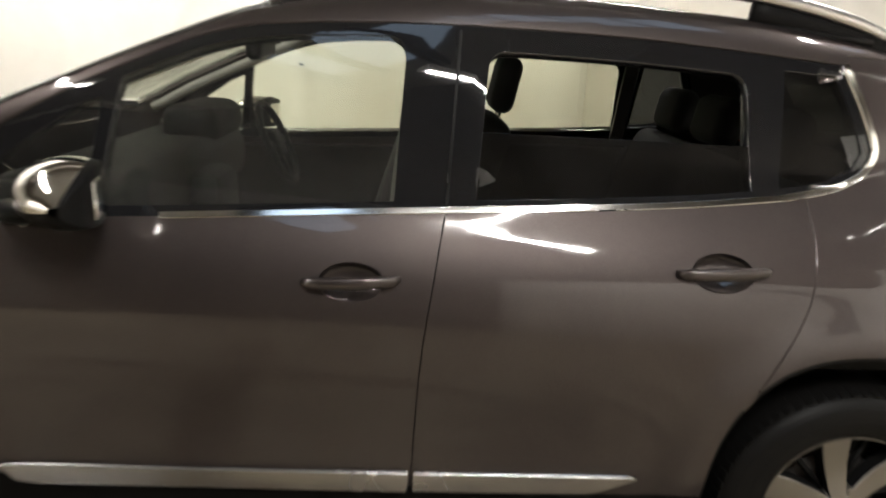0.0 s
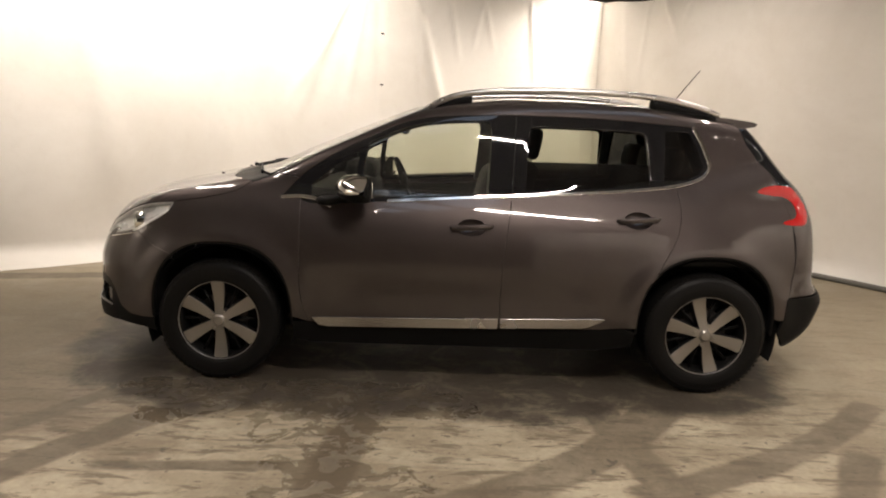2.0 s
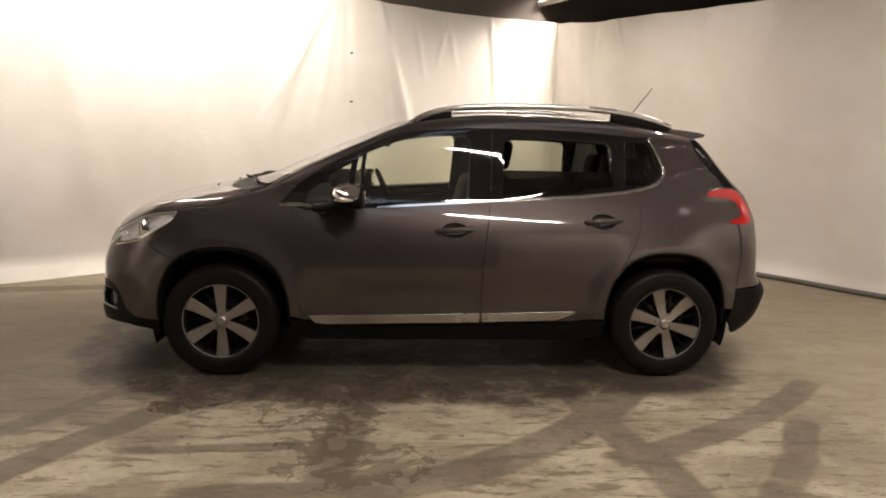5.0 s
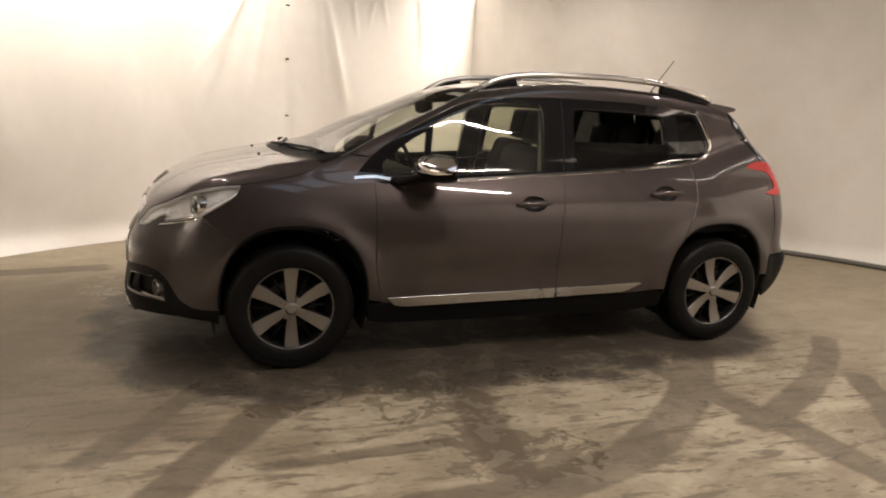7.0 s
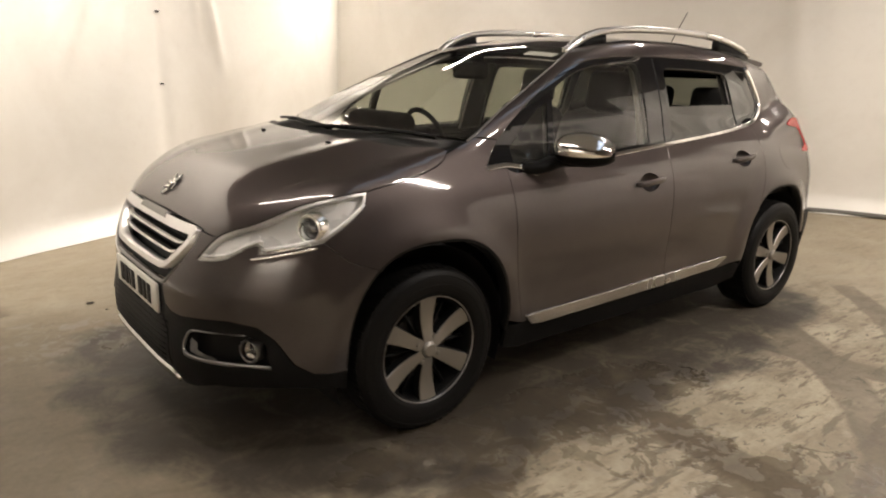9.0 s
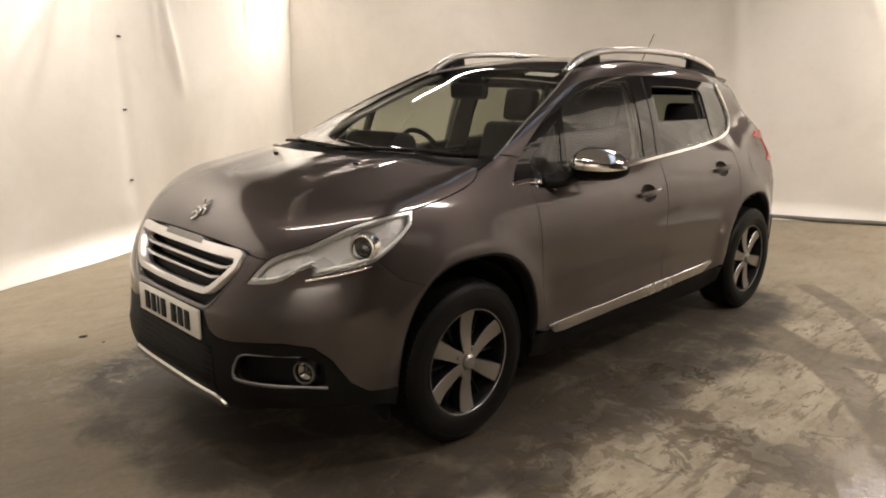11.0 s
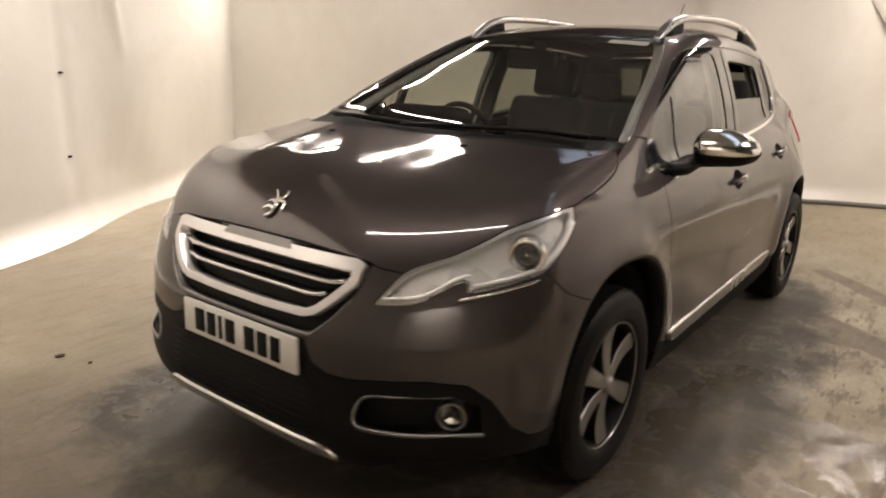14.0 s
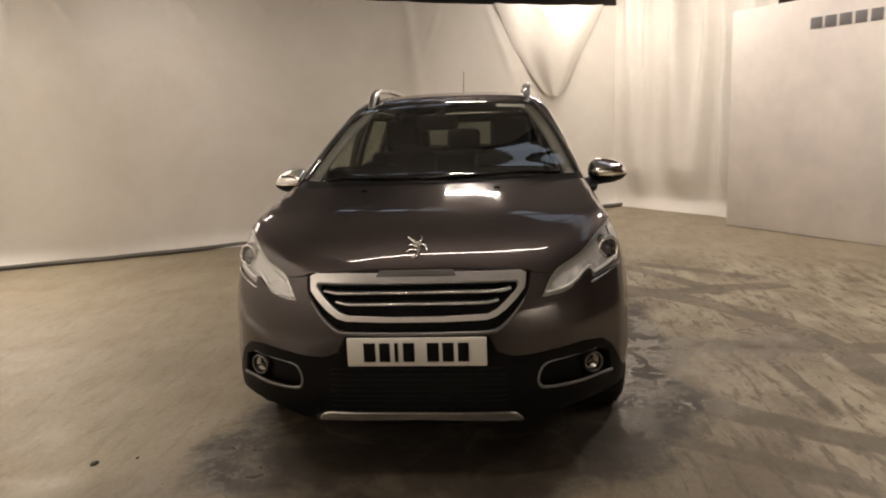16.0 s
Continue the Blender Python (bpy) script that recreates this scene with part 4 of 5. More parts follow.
def shrink(x0, x1, low, high, xt0=None, xt1=None, curve=0.05, curl=False):
    """An opening between belt and top line; xt: its upper corners."""
    xt0, xt1 = x0 if xt0 is None else xt0, x1 if xt1 is None else xt1
    lo = [(x, float(np.interp(x, BELT[:, 0], BELT[:, 1])) + low) for x in np.linspace(x0, x1, 9)]
    top = lambda x: float(np.interp(x, DLO_TOP[:, 0], DLO_TOP[:, 1])) - high
    hi = [(x, top(x)) for x in np.linspace(xt1 - curve, xt0 + (curve if curl else 0), 12)]

    def turn(p0, p1, p2):
        return [tuple((1 - f) ** 2 * np.array(p0) + 2 * f * (1 - f) * np.array(p1) + f * f * np.array(p2)) for f in np.linspace(0.0, 0.9, 6)]

    out = lo + turn((xt1, top(xt1) - curve), (xt1, top(xt1)), hi[0]) + hi
    if curl:
        out += turn(hi[-1], (xt0, top(xt0)), (xt0, top(xt0) - curve))[1:]
    return out


W_TRI = [(-0.80, 0.975), (-0.585, 0.985), (-0.555, 1.21), (-0.62, 1.178), (-0.72, 1.105), (-0.80, 1.04)]
W_FRONT = shrink(-0.555, 0.115, 0.022, 0.028, -0.515, 0.125)
W_REAR = shrink(0.305, 0.965, 0.022, 0.052, 0.318, 0.950, 0.045, True)
W_QUART = [(1.035, 1.090), (1.155, 1.110), (1.222, 1.140), (1.246, 1.180), (1.230, 1.240), (1.200, 1.310), (1.178, 1.355), (1.045, 1.362)]
pair("window_frame", "side", FRAME, BLACK, car, holes=[W_TRI, W_FRONT, W_REAR, W_QUART], lift=-0.004, gap=0.001, depth=0.03, step=0.022, label="gloss black window frames and pillars")
pair("pillar_gap", "side", band([(0.237, 1.005), (0.243, 1.20), (0.250, 1.405)], 0.005), INK, car, lift=-0.002, gap=0, depth=0.003, step=0.012)
glass_side("quarter_light", W_TRI, GLASS, doors_f, gap=-0.004)
glass_side("front_window", W_FRONT, GLASS, doors_f, gap=-0.004)
half = [p for p in shrink(0.275, 0.965, 0.022, 0.034)[:9]] + [(0.962, 1.178), (0.28, 1.178)]
panel("rear_window", "side", half, PRIVACY, doors_r[0], depth=0.005, lift=-0.008, gap=-0.003, label="half-lowered tinted window").visible_shadow = False
panel("rear_window", "side", W_REAR, TINTED, doors_r[1], depth=0.005, lift=-0.008, gap=-0.004, mirror=True, label="green tinted window").visible_shadow = False
glass_side("rear_quarter_window", W_QUART, PRIVACY, quarters, gap=-0.004)

# chrome along the belt, up the rear pillar, and on the door bottoms
pair("belt_trim", "side", band([(-0.952, 0.965), (-0.90, 0.970), (-0.84, 0.972), (-0.775, 0.963), (-0.735, 0.946), (-0.695, 0.928)], 0.013), CHROME, car, lift=0.004, gap=0, depth=0.01, step=0.013)
pair("belt_trim", "side", band(BELT[6:], 0.011), CHROME, car, lift=0.005, gap=0, depth=0.012, step=0.014)
pair("belt_trim", "side", band(DLO_REAR, 0.013), CHROME, car, lift=0.005, gap=0, depth=0.012, step=0.014)
pair("door_trim", "side", [(-0.780, 0.358), (-0.4, 0.362), (0.180, 0.373), (0.180, 0.325), (-0.69, 0.310), (-0.745, 0.318)], DOORTRIM, doors_f, lift=0.014, gap=0, depth=0.016, step=0.02)
pair("door_trim", "side", [(0.196, 0.373), (0.45, 0.381), (0.715, 0.390), (0.738, 0.388), (0.66, 0.352), (0.62, 0.340), (0.196, 0.327)], DOORTRIM, doors_r, lift=0.014, gap=0, depth=0.016, step=0.02)
for ax in AXLES:
    a = shape_arch(ax, 0, 180, 0.001)
    b = shape_arch(ax, 180, 0, -0.008)
    pair("arch_lip", "side", a + b, PLASTIC, car, lift=-0.004, gap=0, depth=0.05, step=0.022)

# tail: lamps, tailgate, bumper, spoiler
TAIL_LAMP = [(1.495, 1.062), (1.60, 1.098), (1.70, 1.090), (1.735, 1.055), (1.79, 0.985), (1.785, 0.92), (1.765, 0.895), (1.655, 0.90), (1.645, 0.915), (1.72, 0.93), (1.735, 0.965), (1.71, 1.015), (1.66, 1.042), (1.59, 1.045)]
pair("tail_lamp", "side", round_corners(TAIL_LAMP, 3), RED, quarters, lift=0.006, gap=0, depth=0.02, step=0.014, label="red tail lamp")
REAR_LINE = S((1.70, 0.52), (1.72, 0.70), (1.70, 0.90), (1.655, 1.06), (1.60, 1.16), (1.49, 1.30), (1.46, 1.385))
panel("tailgate", "rear", both(np.concatenate([Re((0.0, 0.55)), Re((-0.5, 0.55)), REAR_LINE[:4], Re((-0.52, 1.08), (0.0, 1.08))])), PAINT, car)
panel("tailgate_frame", "rear", both(np.concatenate([Re((0.0, 1.08), (-0.52, 1.08)), REAR_LINE[3:], Re((-0.3, 1.385), (0.0, 1.385))])), BLACK, car, holes=[Re((-0.50, 1.12), (0.50, 1.12), (0.46, 1.32), (-0.46, 1.32))], label="black tailgate frame")
panel("rear_screen", "rear", Re((-0.50, 1.12), (0.50, 1.12), (0.46, 1.32), (-0.46, 1.32)), SMOKED, car, lift=-0.005, gap=-0.003, depth=0.005).visible_shadow = False
panel("rear_bumper", "rear", both(np.concatenate([Re((0.0, 0.245), (-0.45, 0.245)), S((1.70, 0.25), (1.655, 0.33), (1.68, 0.42), (1.69, 0.515)), Re((-0.5, 0.54), (0.0, 0.54))])), PLASTIC, car, lift=0.004, label="black plastic rear bumper")
# spoiler over the rear window
bm = bmesh.new()
pts_top = [(1.32, 1.462), (1.45, 1.452), (1.57, 1.438), (1.600, 1.428), (1.585, 1.412), (1.47, 1.392), (1.36, 1.41)]
rows_ = []
for y in np.linspace(-0.45, 0.45, 15):
    f = 1 - 0.06 * (abs(y) / 0.45) ** 3
    drop = 0.09 * y * y
    rows_.append([bm.verts.new((1.34 + (x - 1.34) * f + 0.0, y, z - drop)) for x, z in pts_top])
for a, b in zip(rows_[:-1], rows_[1:]):
    for i in range(len(a)):
        j = (i + 1) % len(a)
        bm.faces.new((a[i], a[j], b[j], b[i]))
bm.faces.new(rows_[0][::-1])
bm.faces.new(rows_[-1])
bmesh.ops.recalc_face_normals(bm, faces=bm.faces)
part("spoiler", bm, PAINT, car, sharp=50)

# handles: a dished recess and a bar across it
for x0, x1, z0, z1 in HANDLES:
    for far in (False, True):
        sgn = -1 if far else 1
        rim = np.array(recess(x0, x1, z0, z1))
        mid, vs, fs = rim.mean(0), [], []
        for r in (1.0, 0.94, 0.82, 0.6, 0.3, 0.02):
            q = S(*(mid + (rim - mid) * r))
            q[:, 1] += 0.034 * (1 - r * r) ** 0.55 + 0.001
            vs += [v * np.array((1, sgn, 1)) for v in q]
        k = len(rim)
        fs = [(i * k + j, i * k + (j + 1) % k, (i + 1) * k + (j + 1) % k, (i + 1) * k + j)[::sgn] for i in range(5) for j in range(k)]
        obj("handle_recess", vs, fs, PAINT, (doors_f if x0 < 0 else doors_r)[far])
        line = S(*[(x0 + (x1 - x0) * f, z0 + (z1 - z0) * f) for f in np.linspace(0, 1, 15)])
        line[:, 1] -= 0.012 + 0.012 * np.sin(np.linspace(0, math.pi, 15))
        line[[0, -1], 1] += 0.010
        vs, fs = sweep(line * np.array((1, sgn, 1)), 0.022, 0.030, 12, power=2.6, taper=lambda f: 0.55 + 0.45 * math.sin(math.pi * min(1, max(0, f))) ** 0.4)
        obj("door_handle", vs, fs, PAINT, (doors_f if x0 < 0 else doors_r)[far])
# fuel flap on the near side
ring_o = [(1.375 + 0.085 * math.cos(a), 0.895 + 0.075 * math.sin(a)) for a in np.linspace(0, 2 * math.pi, 40, endpoint=False)]
panel("fuel_flap", "side", ring_o, PAINT, car, lift=0.0015, gap=0, depth=0.006, step=0.02)

# door mirrors
def mirror_shell(sgn, kind):
    """Half of a drop-shaped housing: the chrome cap above, the dark shell below."""
    n, k = 22, 32
    vs, fs, low = [], [], []
    for i in range(n + 1):
        u = i / n
        y = -0.790 - 0.218 * u
        prof = max(0.0, 1 - (abs(u - 0.36) / (0.365 if u < 0.36 else 0.645)) ** (3.2 if u < 0.36 else 1.9)) ** 0.5
        hx, hz = 0.116 * prof + 0.001, 0.074 * prof + 0.001
        cx, cz = -0.560 + 0.050 * u, 1.040 + 0.004 * u
        for j in range(k):
            a = 2 * math.pi * (j + 0.5) / k
            ca, sa = math.cos(a), math.sin(a)
            vs.append((cx + hx * (ca if ca < 0 else 0.5 * min(1.0, 2.2 * ca)), y, cz - 0.008 + hz * (0.92 * sa if sa > 0 else 0.95 * sa) - 0.016 * u * u))
    for i in range(n):
        for j in range(k):
            a, b = i * k + j, i * k + (j + 1) % k
            sa = math.sin(2 * math.pi * (j + 1) / k)
            ca = math.cos(2 * math.pi * (j + 1) / k)
            if (kind == "cap") == (sa > -0.24 and ca < 0.30):
                fs.append((a, b, b + k, a + k))
    if sgn < 0:
        vs = [(x, -y, z) for x, y, z in vs]
        fs = [f[::-1] for f in fs]
    return vs, fs


for sgn in (1, -1):
    foot = S((-0.74, 0.952))[0] * np.array((1, sgn, 1))
    arm = arc_pts([foot + np.array((0.0, 0.02 * sgn, 0.0)), foot + np.array((0.05, -0.02 * sgn, 0.005)), (-0.60, -0.80 * sgn, 0.978), (-0.555, -0.87 * sgn, 0.985)], 10)
    vs, fs = sweep(arm, 0.085, 0.050, 14, power=2.6)
    wing_mirror = obj("door_mirror", vs, fs, PLASTIC, car, "door mirror with chrome cap")
    vs, fs = mirror_shell(sgn, "cap")
    obj("cap", vs, fs, CHROME, wing_mirror, "chrome mirror cap")
    vs, fs = mirror_shell(sgn, "shell")
    obj("lower_shell", vs, fs, PLASTIC, wing_mirror, "black lower shell")
    bm = bmesh.new()
    box(bm, (-0.481, -0.880 * sgn, 1.028), (0.006, 0.105, 0.080), 0.003, Matrix.Rotation(radians(13 * sgn), 3, "Z"))
    part("mirror_glass", bm, CHROME, wing_mirror)

# roof rails and aerial
for sgn in (1, -1):
    line = [(x, -(0.492 - 0.03 * abs(x - 0.5)) * sgn, z) for x, z in ((-0.245, 1.420), (-0.16, 1.472), (-0.05, 1.512), (0.12, 1.536), (0.45, 1.549), (0.8, 1.545), (1.05, 1.525), (1.24, 1.488), (1.36, 1.448))]
    vs, fs = sweep(arc_pts(line, 48), 0.044, 0.034, 14, power=3.0, taper=lambda f: 0.75 + 0.25 * min(1, 8 * f, 8 * (1 - f)))
    rail = obj("roof_rail", vs, fs, ALU, car, "silver roof rail")
    for x0, x1, z0, z1 in ((-0.20, 0.02, 1.435, 1.515), (0.98, 1.34, 1.455, 1.53)):
        f = [(x0 + (x1 - x0) * i / 8, -(0.488 - 0.03 * abs(x0 + (x1 - x0) * i / 8 - 0.5)) * sgn) for i in range(9)]
        ptz = [np.interp(x, [p[0] for p in line], [p[2] for p in line]) - 0.032 for x, _ in f]
        vs, fs = sweep([(x, y, z) for (x, y), z in zip(f, ptz)], 0.030, 0.055, 10, power=4)
        obj("rail_foot", vs, fs, PLASTIC, rail, "black rail foot")
    vs, fs = sweep([(x, -(0.486 - 0.03 * abs(x - 0.5)) * sgn, 1.475 - 0.055 * (x - 0.5) ** 2) for x in np.linspace(-0.16, 1.3, 20)], 0.045, 0.02, 10, power=4)
    obj("rail_base", vs, fs, PLASTIC, rail, "black rail base")
vs, fs = sweep([(1.205, 0.0, 1.46), (1.225, 0.0, 1.485), (1.25, 0, 1.51)], 0.03, 0.03, 10, up=(0, 1, 0), taper=lambda f: 1 - 0.6 * f)
aerial = obj("aerial", vs, fs, PLASTIC, car, "thin black roof aerial")
vs, fs = sweep([(1.24, 0, 1.50), (1.30, 0, 1.585), (1.40, 0, 1.715)], 0.006, 0.006, 6, up=(0, 1, 0))
obj("rod", vs, fs, PLASTIC, aerial)

# wipers, washer nozzles, bonnet badge
for a, b in (((-1.150, 0.52), (-1.245, -0.05)), ((-1.250, 0.05), (-1.085, -0.60))):
    base = Tp(*[(a[0] + (b[0] - a[0]) * f + 0.05 * math.sin(math.pi * f) * 0, a[1] + (b[1] - a[1]) * f) for f in np.linspace(0, 1, 12)])
    base[:, 2] += 0.004
    vs, fs = sweep(base, 0.016, 0.018, 8)
    w = obj("wiper", vs, fs, PLASTIC, car, "black windscreen wiper")
    vs, fs = sweep(base[:5] + np.array((-0.035, 0, 0.004)), 0.022, 0.014, 8)
    obj("arm", vs, fs, PLASTIC, w)
for y in (0.30, -0.30):
    c = Tp((-1.385, y))[0]
    bm = bmesh.new()
    box(bm, (c[0], c[1], c[2] + 0.003), (0.014, 0.026, 0.008), 0.003)
    part("washer_nozzle", bm, PLASTIC, car)
# a plain rampant shape of rounded bars for the emblem
badge_c = Tp((-1.897, 0.0))[0]
badge_n = slope(badge_c[None])[0]
bx = Vector((0, -1, 0))
by = Vector(badge_n).cross(bx)
bn = Vector(badge_n)
badge = None
for pts in (((-0.014, 0.035), (0.002, 0.028), (0.006, 0.008), (-0.006, -0.014)), ((0.002, 0.016), (-0.018, 0.012), (-0.036, 0.020)), ((0.002, 0.004), (-0.016, -0.004), (-0.030, 0.000)),
            ((-0.004, -0.010), (-0.018, -0.022), (-0.034, -0.036)), ((-0.002, -0.010), (0.014, -0.020), (0.010, -0.038)), ((0.006, -0.006), (0.026, -0.002), (0.034, 0.018))):
    line = []
    for u, v in arc_pts([(*p, 0) for p in pts], 9)[:, :2]:
        q = Vector(badge_c) + bx * u * 1.15 + by * v * -1.35
        q = Vector(Tp((q.x, q.y))[0]) + bn * 0.006
        line.append(q)
    vs, fs = sweep(line, 0.012, 0.010, 8, up=tuple(bn), taper=lambda f: 1.15 - 0.5 * f)
    if badge is None:
        badge = obj("badge", vs, fs, CHROME, car, "chrome bonnet badge")
    else:
        obj("limb", vs, fs, CHROME, badge)

# ---- wheels ----
def make_wheel(name):
    wheel = new(name)
    wheel.parent = car
    tyre = [(0.200, -0.085), (0.210, -0.098), (0.235, -0.108), (0.280, -0.107), (0.303, -0.096), (0.315, -0.078), (0.318, -0.05), (0.318, 0.05), (0.315, 0.078), (0.300, 0.098), (0.25, 0.105), (0.205, 0.085)]
    vs, fs = lathe(tyre, 64)
    obj("tyre", vs, fs, RUBBER, wheel, "black rubber tyre", sharp=40)
    for r in (0.228, 0.255, 0.288):
        vs, fs = lathe([(r - 0.002, -0.1065 if r > 0.24 and r < 0.28 else -0.1030), (r, -0.1098 if r > 0.24 and r < 0.28 else -0.1065), (r + 0.002, -0.1065 if r > 0.24 and r < 0.28 else -0.1030)], 64)
        obj("sidewall_ring", vs, fs, RUBBER, wheel)
    treads_v, treads_f = [], []
    for i in range(72):
        a = 2 * math.pi * i / 72
        for y0, y1 in ((-0.088, -0.035), (0.035, 0.088)):
            b = len(treads_v)
            for da in (0, 0.05):
                for y in (y0, y1):
                    for r in (0.312 if abs(y) > 0.08 else 0.316, 0.3155 if abs(y) > 0.08 else 0.3195):
                        treads_v.append((r * math.cos(a + da), y, r * math.sin(a + da)))
            treads_f += [tuple(b + k for k in q) for q in ((0, 1, 3, 2), (4, 6, 7, 5), (0, 4, 5, 1), (2, 3, 7, 6), (1, 5, 7, 3))]
    tagged(obj("tread", treads_v, treads_f, RUBBER, wheel, smooth=False), kind="stuff")
    rim = [(0.2040, -0.096), (0.2095, -0.098), (0.2105, -0.090), (0.203, -0.086), (0.196, -0.066), (0.188, 0.0), (0.185, 0.09)]
    vs, fs = lathe(rim, 64)
    obj("rim", vs, fs, INK, wheel, "black alloy rim", sharp=40)
    vs, fs = lathe([(0.2040, -0.0965), (0.2060, -0.0990), (0.2095, -0.0992), (0.2110, -0.092)], 64)
    obj("rim_edge", vs, fs, FOGTRIM, wheel, "thin cut rim edge", sharp=40)
    vs, fs = lathe([(0.0, -0.015), (0.17, -0.010), (0.19, 0.0)], 40)
    obj("backing", vs, fs, INK, wheel)
    vs, fs = lathe([(0.05, -0.025), (0.125, -0.025), (0.13, -0.016), (0.13, 0.0)], 40)
    obj("brake_disc", vs, fs, RUST, wheel, "dull brake disc")
    for i in range(6):
        a0 = radians(90 + 60 * i)
        bm = bmesh.new()
        lv = []
        for f in np.linspace(0, 1, 9):
            r = 0.030 + 0.176 * f
            ww = 0.0195 + 0.0175 * f ** 0.9
            yy = -0.088 + 0.014 * math.sin(math.pi * f * 0.9) - 0.006 * f
            row = []
            for o, dy in ((-1.10, 0.040), (-1.02, 0.004), (-0.93, 0.0), (0.0, -0.001), (0.93, 0.0), (1.02, 0.004), (1.10, 0.040)):
                off = o * ww
                row.append(bm.verts.new((r * math.cos(a0) - off * math.sin(a0), yy + dy, r * math.sin(a0) + off * math.cos(a0))))
            lv.append(row)
        for p, q in zip(lv[:-1], lv[1:]):
            for k in range(6):
                face = bm.faces.new((p[k], p[k + 1], q[k + 1], q[k]))
                face.material_index = 1 if k in (0, 5) else 0
        bmesh.ops.recalc_face_normals(bm, faces=bm.faces)
        part("spoke", bm, CUTALLOY, wheel, sharp=25).data.materials.append(INK)
    for i in range(6):
        a = radians(120 + 60 * i)
        vs, fs = sweep([(r * math.cos(a), -0.045, r * math.sin(a)) for r in (0.05, 0.12, 0.195)], 0.016, 0.02, 8, up=(0, 1, 0))
        obj("inner_web", vs, fs, INK, wheel)
    vs, fs = lathe([(0.0, -0.104), (0.022, -0.103), (0.030, -0.096), (0.033, -0.085), (0.048, -0.074), (0.055, -0.03)], 36)
    obj("hub", vs, fs, CUTALLOY, wheel, sharp=30)
    for i in range(4):
        a = radians(45 + 90 * i + 15)
        vs, fs = lathe([(0.0, -0.090), (0.008, -0.089), (0.010, -0.084), (0.010, -0.05)], 10)
        obj("wheel_bolt", [(v[0] + 0.054 * math.cos(a), v[1], v[2] + 0.054 * math.sin(a)) for v in vs], fs, CUTALLOY, wheel, sharp=30)
    return wheel


first = make_wheel("wheel")
first.matrix_basis = pose(-1.265, -0.735, 0.318, 0, -1, 0)
copy_thing(first, pose(1.265, -0.745, 0.318, 0, -14, 0))
copy_thing(first, pose(-1.265, 0.735, 0.318, 0, 20, 180))
copy_thing(first, pose(1.265, 0.745, 0.318, 0, -11, 180))

# wheel wells and underbody
for ax in AXLES:
    for sgn in (1, -1):
        vs, fs = [], []
        for i, a in enumerate(np.linspace(-20, 200, 34)):
            for r, y in ((0.385, 0.80), (0.385, 0.48), (0.0, 0.48)):
                vs.append((ax + r * math.cos(radians(a)), -y * sgn, HUB_Z + 1.03 * r * math.sin(radians(a))))
        for i in range(33):
            for k in range(2):
                q = (3 * i + k, 3 * i + k + 1, 3 * i + 4 + k, 3 * i + 3 + k)
                fs.append(q)
        obj("wheel_well", vs, fs, DARK, car, "black wheel well liner")
bm = bmesh.new()
box(bm, (0, 0, 0.235), (1.72, 1.50, 0.06), 0.02)
box(bm, (0.0, 0, 0.26), (3.75, 0.92, 0.07), 0.02)
part("underbody", bm, DARK, car)

# ---- inside of the car ----
bm = bmesh.new()
box(bm, (-0.72, 0, 0.90), (0.36, 1.24, 0.20), 0.07, seg=4)
box(bm, (-0.80, 0, 0.72), (0.30, 1.24, 0.30), 0.05)
box(bm, (-0.66, 0.43, 1.03), (0.20, 0.44, 0.15), 0.06, seg=4)
box(bm, (-0.55, 0.0, 0.78), (0.20, 0.26, 0.30), 0.04)
box(bm, (-0.1, 0.0, 0.52), (0.9, 0.22, 0.22), 0.04)
part("dashboard", bm, DARK, car, "dark soft-touch dashboard")
vs, fs = lathe([(0.155 + 0.014 * math.cos(a), 0.014 * math.sin(a)) for a in np.linspace(0, 2 * math.pi, 11)], 40, "z")
m = pose(-0.375, 0.40, 0.968, 0, 65, 0)
steer = obj("steering_wheel", [m @ Vector(v) for v in vs], fs, DARK, car, "small dark steering wheel")
bm = bmesh.new()
box(bm, (0, 0, -0.012), (0.11, 0.12, 0.05), 0.02, seg=3)
box(bm, (0, 0, -0.01), (0.03, 0.29, 0.02), 0.008)
box(bm, (0.075, 0, -0.01), (0.15, 0.03, 0.02), 0.008)
for v in bm.verts:
    v.co = m @ v.co
part("hub", bm, DARK, steer)
bm = bmesh.new()
box(bm, (-0.36, 0.06, 1.325), (0.050, 0.25, 0.084), 0.024, seg=5)
box(bm, (-0.33, 0.04, 1.385), (0.05, 0.06, 0.05), 0.015)
part("rear_view_mirror", bm, PLASTIC, car)
bm = bmesh.new()
box(bm, (0.0, 0, 0.31), (1.9, 1.35, 0.04), 0.01)
box(bm, (1.35, 0, 0.62), (0.7, 1.05, 0.04), 0.01)
part("cabin_floor", bm, DARK, car)


def make_seat(x, y):
    bm = bmesh.new()
    box(bm, (x, y, 0.52), (0.50, 0.48, 0.20), 0.06, seg=3)
    box(bm, (x + 0.30, y, 0.83), (0.16, 0.46, 0.62), 0.06, pose(0, 0, 0, 0, 16, 0).to_3x3(), 3)
    seat = part("front_seat", bm, CLOTH, car, "dark cloth front seat")
    bm = bmesh.new()
    box(bm, (x + 0.425, y, 1.240), (0.088, 0.25, 0.205), 0.040, pose(0, 0, 0, 0, 10, 0).to_3x3(), 4)
    part("headrest", bm, CLOTH, seat)
    for dy in (-0.055, 0.055):
        vs, fs = sweep([(x + 0.39, y + dy, 1.02), (x + 0.418, y + dy, 1.16)], 0.012, 0.012, 8, up=(0, 1, 0))
        obj("post", vs, fs, CHROME, seat)
    return seat


